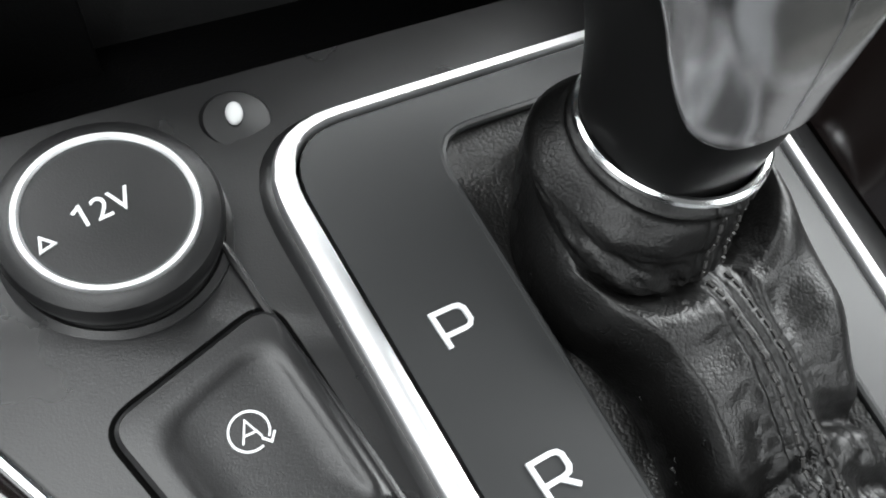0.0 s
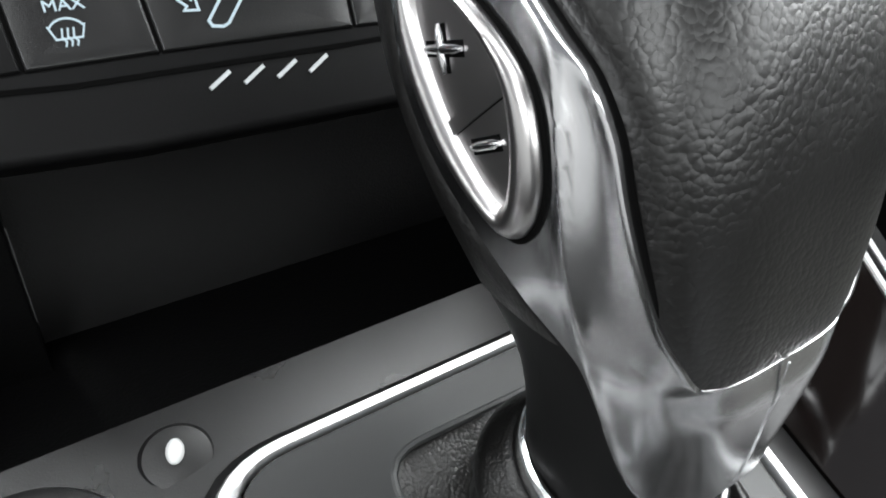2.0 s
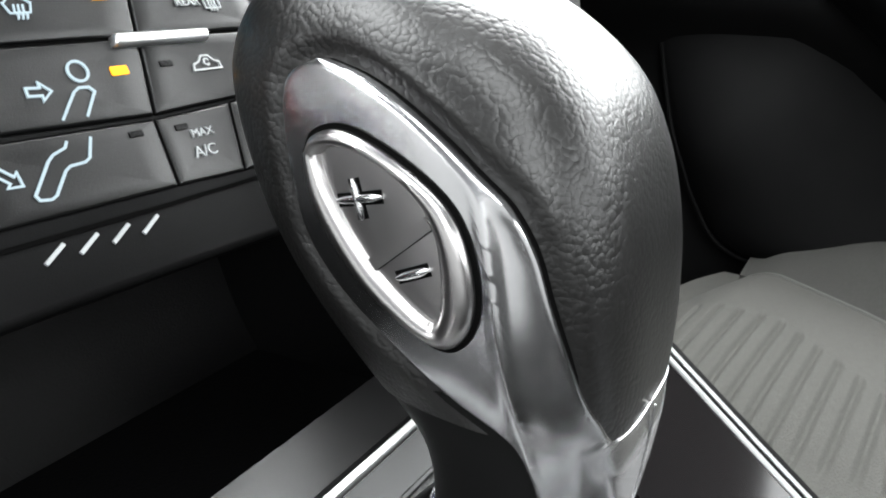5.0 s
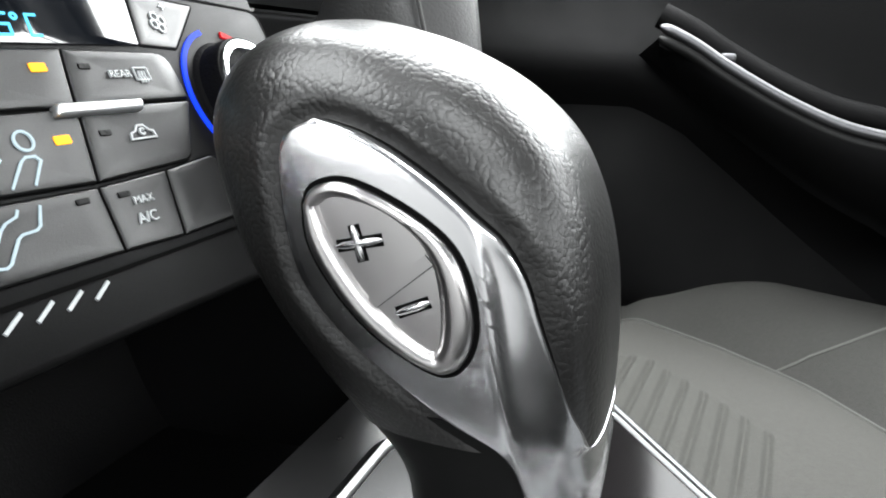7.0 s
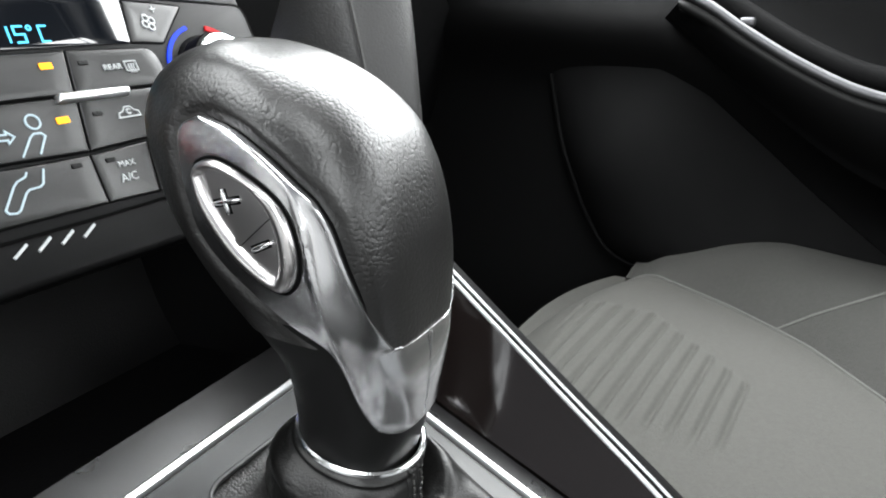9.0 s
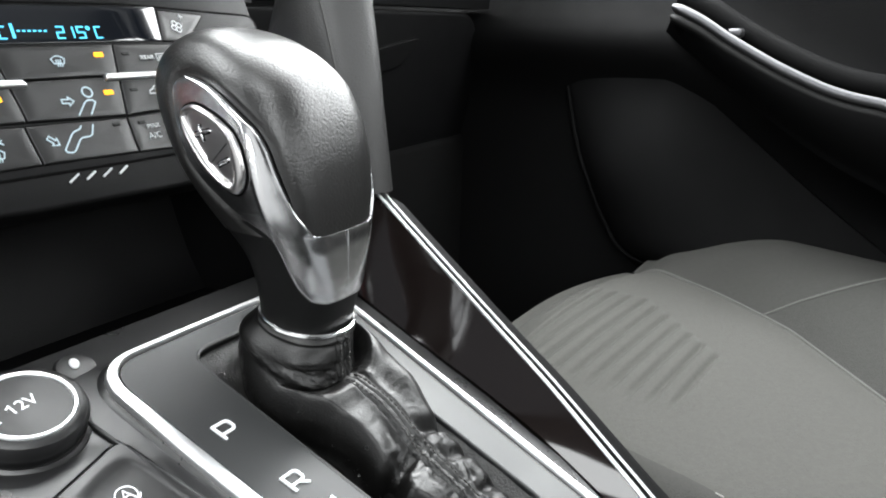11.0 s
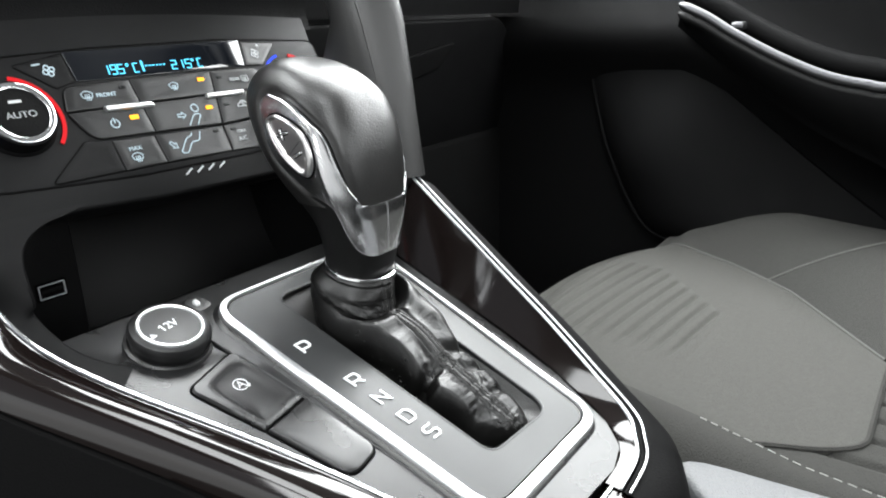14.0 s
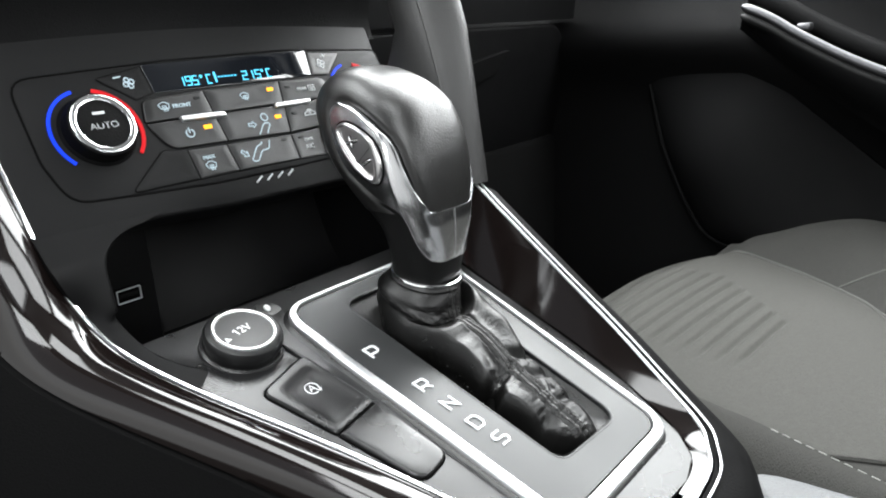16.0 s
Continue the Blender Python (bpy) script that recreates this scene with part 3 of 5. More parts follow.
glyph([[(0, 0), (0, 1), (0.72, 1), (0.9, 0.96), (1, 0.84), (1, 0.5), (0.9, 0.38), (0.72, 0.34), (0.05, 0.34)]], -0.0421, 0.0346, "letter_p")
glyph([[(0, 0), (0, 1), (0.72, 1), (0.9, 0.96), (1, 0.84), (1, 0.52), (0.9, 0.40), (0.72, 0.36), (0.05, 0.36)], [(0.55, 0.36), (1, 0)]], -0.0387, 0.0, "letter_r")
glyph([[(0, 0), (0, 1), (1, 0), (1, 1)]], -0.0370, -0.0175, "letter_n")
glyph([[(0, 0), (0, 1), (0.75, 1), (1, 0.75), (1, 0.25), (0.75, 0), (0, 0)]], -0.0360, -0.0345, "letter_d")
glyph([[(0.95, 1), (0.2, 1), (0, 0.85), (0, 0.6), (0.2, 0.5), (0.8, 0.5), (1, 0.4), (1, 0.15), (0.8, 0), (0.05, 0)]], -0.0340, -0.0492, "letter_s")

# the deck round the gate
DECK = [(-0.1500, 0.1110), (0.0830, 0.1130), (0.0790, 0.0500), (0.0755, -0.0217), (0.0700, -0.0700), (0.0580, -0.1096), (0.0470, -0.1230), (0.0280, -0.1280), (-0.0200, -0.1260), (-0.0560, -0.1150), (-0.0800, -0.0561), (-0.0905, -0.0300), (-0.1134, 0.0230), (-0.1392, 0.0759)]


def meet(outline, angle, cx, cy):
    """Where a ray from (cx, cy) leaves an outline."""
    dx, dy = math.cos(angle), math.sin(angle)
    best = 0.0
    for p, q in zip(outline, outline[1:] + outline[:1]):
        ex, ey = q[0] - p[0], q[1] - p[1]
        det = dx * ey - dy * ex
        if abs(det) > 1e-12:
            k = ((p[0] - cx) * ey - (p[1] - cy) * ex) / det
            m = ((p[0] - cx) * dy - (p[1] - cy) * dx) / det
            if k > 0 and -1e-9 <= m <= 1 + 1e-9:
                best = max(best, k)
    return (cx + dx * best, cy + dy * best)


deck_hole = grow(GATE_OUT, -0.001)
deck_edge = rounded(DECK, 0.004, 4)
turns = sorted({round(math.atan2(v, u), 4) for u, v in resample(deck_hole, N) + deck_edge})
deck_in = [meet(deck_hole, a, 0.0, 0.0) for a in turns]
deck_out = [meet(deck_edge, a, 0.0, 0.0) for a in turns]
part("deck", wall_with_hole(deck_out, deck_in, lambda u, v, h=0: D(u, v, h - 0.0035 - 0.0045 * max(0.0, min(1.0, (v - 0.085) / 0.03))), 0.0, -0.02), DECK_GREY, console, "grained black console deck")

# ---- gear boot ----
BU, BV = LX, 0.0495
REACH = [(0.0095, 0.0740), (0.0290, 0.0690), (0.0385, 0.0540), (0.0395, 0.0300), (0.0380, 0.0080), (0.0352, -0.0090), (0.0328, -0.0195), (0.0326, -0.0300), (0.0322, -0.0450), (0.0308, -0.0640), (0.0230, -0.0790), (0.0095, -0.0785), (-0.0010, -0.0700), (-0.0065, -0.0570), (-0.0108, -0.0430), (-0.0128, -0.0340), (-0.0088, -0.0265), (-0.0118, -0.0190), (-0.0112, -0.0070), (-0.0116, 0.0040), (-0.0152, 0.0130), (-0.0200, 0.0225), (-0.0216, 0.0330), (-0.0205, 0.0430), (-0.0185, 0.0510), (-0.0135, 0.0615), (-0.0030, 0.0705)]
REACH = resample([tuple(p)[:2] for p in smooth_line([(*p, 0) for p in REACH + REACH[:1]], 400)[:-1]], 320)
TOP_LINE = [(-0.080, -0.0045), (-0.074, -0.0035), (-0.057, -0.0015), (-0.040, 0.0020), (-0.028, 0.0040), (-0.020, 0.0065), (-0.009, 0.0100), (0.0, 0.0118), (0.010, 0.0122), (0.030, 0.0135), (0.080, 0.0120)]
SEAM = [(-0.080, 0.0010), (-0.045, 0.0006), (-0.020, 0.0002), (0.0, 0.0012), (0.012, 0.0006), (0.030, 0.0)]


def bump(x, width):
    return math.exp(-((x / width) ** 2))


def ramp(x, a, b):
    x = max(0.0, min(1.0, (x - a) / (b - a)))
    return x * x * (3 - 2 * x)


def crinkle(x, y, z):
    """Sharp little ridges between rounded hollows."""
    return 1 - 2.4 * abs(noise.noise(Vector((x, y, z))))


def crease_ring(a):
    """Where the sleeve ends and the slumped leather begins, round the lever."""
    rear, right, left = max(0.0, -math.cos(a)), max(0.0, math.sin(a)), max(0.0, -math.sin(a))
    r = 0.0232 + 0.0050 * rear**3 + 0.0034 * left**2 - 0.0010 * right + 0.0062 * bump(a - 3.95, 0.50)
    h = 0.0105 + 0.0012 * rear - 0.0085 * bump(a - 2.05, 0.55) + 0.0030 * left**2
    return BU + r * math.sin(a), BV + r * math.cos(a), h


def collar_ring(a):
    return Vector((BU + 0.0203 * math.sin(a), 0.0755 + 0.0193 * math.cos(a), 0.5570 + 0.0045 * math.cos(a)))


def sleeve_point(a, t):
    """The narrow sleeve under the collar: a round it, t down from the collar."""
    u, v, h = crease_ring(a)
    foot = D(u, v, h)
    top = collar_ring(a)
    out = D(math.sin(a), math.cos(a)) - D(0, 0)
    p = top.lerp(foot, t)
    left = max(0.0, -math.sin(a))
    swell = 0.0010 * bump(t - 0.10, 0.05) - 0.0005 * bump(t - 0.22, 0.05)
    swell += (0.0034 * left + 0.0006) * math.sin(math.pi * t**1.6) ** 1.2
    # the leather hangs in a soft hollow above the crease, then rolls out
    rear = ramp(-math.cos(a), -0.2, 0.7)
    swell -= 0.0010 * rear * bump(t - 0.72, 0.20) * (1 - 0.6 * left)
    low = ramp(t, 0.35, 0.8)
    wob = noise.noise(Vector((3 * math.sin(a), 3 * math.cos(a), 4 * t)))
    swell += 0.0009 * low * rear * crinkle(3.2 * math.sin(a) + wob, 3.2 * math.cos(a) + 2 * t, 2.6 * t)
    fold = ramp(-math.cos(a), -0.5, 0.1) * bump(t - 0.95 + 0.15 * left, 0.20 + 0.08 * left)
    swell -= 0.0026 * bump(a - 3.95, 0.65) * bump(t - 0.70, 0.17)
    swell += 0.00032 * fold * crinkle(7 * math.sin(a) + 2 * wob, 7 * math.cos(a) + 5 * t, 8 * t)
    swell += 0.00014 * fold * crinkle(19 * math.sin(a) + 2 * wob, 19 * math.cos(a) + 9 * t, 17 * t)
    seam = abs(a - math.pi) * 0.021
    swell += 0.0009 * bump(seam, 0.0045) - 0.0006 * bump(seam, 0.0006) - 0.0005 * bump(seam - 0.0042, 0.0006)
    return p + out * swell


def edge_distance(u, v):
    return float(np.min(np.hypot(REACH_A[:, 0] - u, REACH_A[:, 1] - v)))


REACH_A = np.array(resample(REACH, 900))


def boot_height(u, v, g, a, e):
    """The leather's height over the deck: g from 0 at the sleeve to 1 where it turns down, e the way to that edge."""
    cu, cv, ch = crease_ring(a)
    r = math.hypot(u - cu, v - cv)
    d = u - BU - flow(v, SEAM)[0]
    left, right = ramp(-d, -0.003, 0.004), ramp(d, -0.003, 0.004)
    rear = ramp(-v, -0.022, -0.010)
    top = flow(v, TOP_LINE)[0]
    # right of the seam the leather stands up in a roll round a pocket
    top += 0.0030 * ramp(d, 0.006, 0.020) * ramp(v, -0.012, 0.004)
    h = ch + (top - ch) * ramp(r, 0.0, 0.0075)
    # a full roll swells up right behind the deep crease
    behind = ramp(-math.cos(a), -0.4, 0.2) * ramp(abs(d), 0.002, 0.007)
    h += behind * (0.0024 * bump(r - 0.0085, 0.0050) - 0.0018 * bump(r, 0.0022))
    away = ramp(abs(d), 0.003, 0.012)
    # the hollow beside the seam, the pinch behind it and the fans after it
    h -= 0.0014 * left * bump(d + 0.0085, 0.0045) * bump(v + 0.0135, 0.0085)
    pinch = v + 0.0255 - 0.10 * (d + 0.012)
    h -= 0.0058 * left * bump(pinch, 0.0022 if pinch < 0 else 0.0060) * (0.35 + 0.65 * away)
    h += 0.0030 * left * away * bump(v + 0.0400, 0.0110)
    h -= 0.0042 * left * away * bump(v + 0.0580 - 0.2 * (d + 0.010), 0.0045)
    h -= 0.0052 * right * away * bump(v + 0.0185 + 0.35 * (d - 0.012), 0.0032)
    h -= 0.0034 * right * away * bump(v + 0.0330 + 0.45 * (d - 0.010), 0.0030)
    h -= 0.0026 * right * away * bump(v + 0.0520 + 0.3 * (d - 0.008), 0.0034)
    # the raised seam with a groove on each side of its welts
    h += rear * (0.0016 * bump(d, 0.0058) - 0.0010 * bump(abs(d) - 0.0044, 0.0007) - 0.0009 * bump(d, 0.0007))
    # gathered creases across the seam
    wob = noise.noise(Vector((d * 60, v * 40, 4.0)))
    late = ramp(-v, 0.012, 0.024)
    gather = max(0.0, min(1.0, 0.30 + 1.7 * noise.noise(Vector((d * 30, v * 45, 9.0))))) * (0.25 + 0.75 * late)
    near = bump(max(0.0, abs(d) - 0.005), 0.011)
    h += rear * 0.0015 * crinkle(d * 34 + wob, v * 165 + 30 * abs(d) + 0.8 * wob, 3.0) * gather * near
    h += rear * 0.0008 * crinkle(d * 70 + 2 * wob, v * 330 + wob, 6.0) * near * (0.3 + 0.7 * late)
    h += 0.0010 * noise.noise(Vector((u * 55, v * 45, 1.0))) * min(1.0, g * 2) * (1 - g)
    # crazed leather on the roll under the sleeve
    fold = bump(r - 0.001, 0.006) * ramp(-math.cos(a), -0.5, 0.1)
    h += fold * (0.00026 * crinkle(u * 150 + 2 * wob, v * 150, 2.0) + 0.00014 * crinkle(u * 380, v * 380, 7.0))
    return h


def boot_point(a, p, g):
    """A point of the slumped leather; g past 1 goes down into the slot."""
    cu, cv, ch = crease_ring(a)
    s = min(1.0, g)
    u, v = cu + (p[0] - cu) * s, cv + (p[1] - cv) * s
    e = edge_distance(u, v) if g < 1 else 0.0
    e0 = edge_distance(cu, cv)
    # the near flank drops steeply and tucks under; towards the tail and the far side it lies close to the rim
    flank_side = ramp(BU - p[0], 0.002, 0.012)
    wide, deep = 0.0075 - 0.0030 * flank_side, 0.0085 + 0.0135 * flank_side
    fall = lambda q: deep * (1 - math.sqrt(max(0.0, 1 - (1 - min(1.0, q / wide)) ** 2)))
    h = boot_height(u, v, s, a, e) - fall(e) + fall(e0)
    if g > 1:
        k = (g - 1) / 0.25
        u, v, h = u + (BU - u) * (0.06 + 0.30 * flank_side) * k, v + (0.0 - v) * 0.02 * k, h - 0.016 * k
    return D(u, v, h)


bm = bmesh.new()
angles = [math.atan2(p[0] - BU, p[1] - BV) % (2 * math.pi) for p in REACH]
steps = [0.12 * i / 24 for i in range(1, 25)] + [0.12 + 0.88 * (1 - (1 - i / 100) ** 1.15) for i in range(1, 101)] + [1.06, 1.14, 1.25]
loops = [[sleeve_point(a, t / 44) for a in angles] for t in range(45)]
loops += [[boot_point(a, p, g) for a, p in zip(angles, REACH)] for g in steps]
skin(bm, loops)
boot_part = part("boot", bm, BOOT_LEATHER, lever, "wrinkled black leather boot with stitched seam")
slot_line = resample(SLOT, 160)
bm = bmesh.new()
loops = []
for f_ in (1.0, 0.97, 0.94, 0.90, 0.85, 0.80, 0.75, 0.70, 0.65, 0.5):
    row = []
    for u, v in slot_line:
        fore = ramp(v, 0.0, 0.05)
        sink = (0.0130 - 0.0085 * max(fore, 0.30 * ramp(u, 0.015, 0.030))) * min(1.0, (1 - f_) / (0.10 + 0.22 * max(fore, ramp(u, 0.015, 0.030))))
        row.append(D(BU + (u - BU) * f_, (v + 0.002) * f_ - 0.002, -0.0040 - sink + 0.0012 * noise.noise(Vector((u * 90, v * 70, f_ * 4)))))
    loops.append(row)
skin(bm, loops)
part("boot_skirt", bm, BOOT_LINING, lever, "black leather skirt lining the slot")
for off in (-0.0026, 0.0026):
    bm = bmesh.new()
    for q in range(7):
        a = math.pi - off / 0.0215
        p = [sleeve_point(a, t) + Vector((0, -0.0003, 0.0002)) for t in (0.14 + q * 0.12, 0.17 + q * 0.12, 0.21 + q * 0.12)]
        tube(p, 0.00038, 5, bm)
    for q in range(38):
        v0 = 0.0185 - q * 0.00245
        p = []
        for v in (v0, v0 - 0.0009, v0 - 0.0018):
            uu = BU + flow(v, SEAM)[0] + off
            a = math.atan2(uu - BU, v - BV) % (2 * math.pi)
            e = edge_distance(uu, v)
            lower = 0.0085 * (1 - math.sqrt(max(0.0, 1 - (1 - min(1.0, e / 0.0075)) ** 2)))
            p.append(D(uu, v, boot_height(uu, v, 0.5, a, e) - lower + 0.0003))
        tube(p, 0.00045, 5, bm)
    part("stitching", bm, SEAM_THREAD, boot_part)

# ---- 12 volt socket cap ----
socket = thing("socket_cap", D(-0.0955, 0.0800, -0.004), "round black 12 volt socket cap with silver ring", "power socket")
SU, SV = -0.0945, 0.0800
part("cap_body", turned([(0.0188, -0.006), (0.0191, -0.002), (0.0204, 0.001), (0.0206, 0.0042), (0.0197, 0.0062), (0.0181, 0.0069), (0.0162, 0.0071)], D, SU, SV, 72), BLACK, socket, "dark grey cap body")
part("cap_top", turned([(0.0162, 0.0060), (0.0157, 0.0072), (0.0115, 0.0069), (0.006, 0.0066)], D, SU, SV, 72), SATIN, socket, "dark satin cap top")
part("cap_ring", band([(SU + 0.0166 * math.cos(a), SV + 0.0166 * math.sin(a)) for a in [2 * math.pi * k / 72 for k in range(72)]], [(SU + 0.0149 * math.cos(a), SV + 0.0149 * math.sin(a)) for a in [2 * math.pi * k / 72 for k in range(72)]], D, [(0, 0.006), (0, 0.0073), (0.25, 0.0079), (0.75, 0.0079), (1, 0.0074), (1, 0.006)]), BEZEL, socket, "bright silver ring")
part("socket_skirt", turned([(0.0222, -0.008), (0.0219, -0.0036), (0.0203, -0.0030), (0.0196, -0.0036)], D, SU, SV, 72), DECK_GREY, socket)
def on_cap(u, v, h):
    return D(u, v, h + 0.0064)


bm = lettering("12V", 0.0068, on_cap, SU - 0.0008, SV + 0.0006, 0.0008, 7)
# the figure one has a slanted flag
strokes([[(SU - 0.0047, SV + 0.0024), (SU - 0.0062, SV + 0.0012)]], 0.00065, on_cap, 0.0008, 0.0, bm)
part("marking_12v", bm, WHITE, socket)
part("arrow_mark", strokes([[(SU - 0.0130, SV - 0.0042), (SU - 0.0104, SV - 0.0033), (SU - 0.0124, SV - 0.0014), (SU - 0.0130, SV - 0.0042)]], 0.00045, D, 0.0075, 0.0065), WHITE, socket)

# ---- small hooded sensor in front of the socket ----
stud = thing("blanking_stud", D(-0.063, 0.099, -0.008), "small dark round stud with a pale oval tab", "stud")
part("stud_base", turned([(0.0085, -0.011), (0.0083, -0.0062), (0.0072, -0.0050), (0.004, -0.0046)], D, -0.063, 0.0985, 40), BLACK, stud)
bm = bmesh.new()
bmesh.ops.create_uvsphere(bm, u_segments=20, v_segments=12, radius=0.0028)
for v_ in bm.verts:
    v_.co = D(-0.0632 + v_.co.x * 0.72 + v_.co.y * 0.2, 0.0995 + v_.co.y * 1.05, -0.0042 + v_.co.z * 0.4)
part("tab", bm, PALE, stud, "pale oval tab")

# ---- push buttons ----
auto_btn = thing("stop_start_button", D(-0.087, 0.03, -0.003), "black push button with a white engine stop symbol", "push button", "console buttons")
OUT1 = rounded([(-0.1095, 0.0450), (-0.0735, 0.0560), (-0.0668, 0.0082), (-0.0970, 0.0030)], [0.006, 0.006, 0.001, 0.001])
OUT2 = rounded([(-0.0966, 0.0022), (-0.0667, 0.0074), (-0.0620, -0.0390), (-0.0850, -0.0430)], [0.001, 0.001, 0.008, 0.009])
part("surround", band(grow(OUT1, 0.0007), grow(OUT1, -0.0007), D, [(0, -0.006), (0, -0.0033), (1, -0.0033), (1, -0.006)]), GAP, auto_btn)
bm = bmesh.new()
hollow = rounded([(-0.1010, 0.0405), (-0.0772, 0.0485), (-0.0712, 0.0130), (-0.0942, 0.0080)], [0.008, 0.007, 0.002, 0.002])
ho, hi_ = resample(grow(OUT1, -0.0004), 120), None
hi_ = match(resample(hollow, 120), ho)
loops = [[D(*p, -0.007) for p in ho], [D(*p, -0.0026) for p in ho], [D(*p, -0.0016) for p in grow(ho, -0.0009)]]
cu_, cv_ = -0.0855, 0.030
loops.append([D(p[0] * 0.4 + q[0] * 0.6, p[1] * 0.4 + q[1] * 0.6, -0.0013) for p, q in zip(ho, hi_)])
loops.append([D(*p, -0.0014) for p in hi_])
for f_, h_ in ((0.94, -0.0017), (0.84, -0.0020), (0.5, -0.0021), (0.2, -0.0021)):
    loops.append([D(cu_ + (p[0] - cu_) * f_, cv_ + (p[1] - cv_) * f_, h_) for p in hi_])
rings = skin(bm, loops)
cap(bm, rings[-1])
part("key", bm, DECK_GREY, auto_btn, "hollowed black key")
lu, lv = -0.0869, 0.0331
bm = strokes([arc(lu, lv, 0.0037, 62, 292, 20), arc(lu, lv, 0.0037, -38, 62, 10)], 0.0004, D, -0.0018, -0.0030)
strokes([[(lu - 0.0018, lv - 0.0018), (lu, lv + 0.0022), (lu + 0.0018, lv - 0.0018)], [(lu - 0.0011, lv - 0.0005), (lu + 0.0011, lv - 0.0005)]], 0.00036, D, -0.0018, -0.0030, bm)
strokes([[(lu + 0.0016, lv - 0.0020), (lu + 0.0030, lv - 0.0034), (lu + 0.0042, lv - 0.0018)]], 0.00045, D, -0.0018, -0.0030, bm)
part("stop_symbol", bm, WHITE, auto_btn)
blank_btn = thing("blank_button", D(-0.078, -0.018, -0.003), "plain black blanking key beside the push button", "push button", "console buttons")
part("surround", band(grow(OUT2, 0.0007), grow(OUT2, -0.0007), D, [(0, -0.006), (0, -0.0033), (1, -0.0033), (1, -0.006)]), GAP, blank_btn)
part("key", slab(grow(OUT2, -0.0004), D, -0.007, -0.0012, 0.0014, 5), DECK_GREY, blank_btn)

# ---- console sides, trims ----
# left glossy strip: inner edge on the deck, then up along the panel
L_IN = [D(0.0150, -0.1330, -0.0035), D(-0.0300, -0.1330, -0.0035), D(-0.0620, -0.1180, -0.0035), D(-0.0815, -0.0561, -0.0035), D(-0.0918, -0.0300, -0.0035), D(-0.1140, 0.0230, -0.0035), D(-0.1275, 0.0492, -0.0035), D(-0.1435, 0.0892, -0.0030), D(-0.1492, 0.1103, -0.0020), Vector((-0.1540, 0.1570, 0.5665)), Vector((-0.1610, 0.1650, 0.5880)), F(-0.1640, -0.0280, 0.0026), F(-0.1650, 0.0085, 0.0026), F(-0.1660, 0.0500, 0.0026), F(-0.1650, 0.1200, 0.0026)]
L_OUT = [D(0.0150, -0.1560, -0.026), D(-0.0450, -0.1550, -0.026), D(-0.0880, -0.1300, -0.024), D(-0.1080, -0.0561, -0.020), D(-0.1190, -0.0300, -0.016), D(-0.1437, 0.0232, -0.013), D(-0.1560, 0.0492, -0.013), D(-0.1740, 0.0880, -0.012), D(-0.1830, 0.1080, -0.010), Vector((-0.1920, 0.1640, 0.5560)), Vector((-0.1980, 0.1800, 0.5820)), F(-0.2020, -0.0280, -0.0060), F(-0.2040, 0.0085, -0.0060), F(-0.2050, 0.0500, -0.0060), F(-0.2040, 0.1200, -0.0060)]
NL = 260


def eased(line, times):
    """A line with its kinks evened out."""
    for _ in range(times):
        line = [line[0]] + [(p + q * 2 + r) / 4 for p, q, r in zip(line, line[1:], line[2:])] + [line[-1]]
    return line


li, lo_ = eased(smooth_line(L_IN, NL), 260), eased(smooth_line(L_OUT, NL), 600)


def strip(inner, outer, bulge, up, share0=0.0, share1=1.0, steps=28, drop=0.010):
    """A bulging strip between two edges, closed at the back."""
    bm = bmesh.new()
    loops = []
    for a, b, n in zip(inner, outer, up):
        row = []
        for s in range(steps + 1):
            t = share0 + (share1 - share0) * s / steps
            row.append(a.lerp(b, t) + n * bulge * math.sin(math.pi * t) ** 0.8)
        row.append(b + Vector((0.35, 0.75, -0.55)) * drop)
        row.append(a + Vector((0.35, 0.75, -0.55)) * drop)
        loops.append(row)
    skin(bm, loops + [])
    return bm


def ways_out(inner, outer):
    """The way out of the surface between two edges, evened out along it."""
    out = []
    for k in range(len(inner)):
        t = inner[min(k + 1, len(inner) - 1)] - inner[max(k - 1, 0)]
        n = t.cross(outer[k] - inner[k]).normalized()
        out.append(n if n.dot(Vector((-0.3, -0.6, 0.6))) > 0 else -n)
    return [n.normalized() for n in eased(out, 300)]


part("gloss_strip", strip(li, lo_, 0.0105, ways_out(li, lo_)), PIANO, console, "piano black trim strip")
part("chrome_line", tube([p + Vector((0.0004, 0, 0.0008)) for p in li], 0.0012, 8), CHROME, console, "thin chrome edge line")
# left flank of the console down to the floor
low_l = [Vector((p.x - 0.025, p.y - 0.01, 0.02)) for p in lo_]
part("side_panel", sheet(lambda s, t: lo_[round(s * (NL - 1))].lerp(low_l[round(s * (NL - 1))], t) + Vector((-0.02 * math.sin(math.pi * t) - 0.002, 0, -0.002)), NL - 1, 10, (0.012, 0, 0)), SOFT, console, "dark grained side panel")

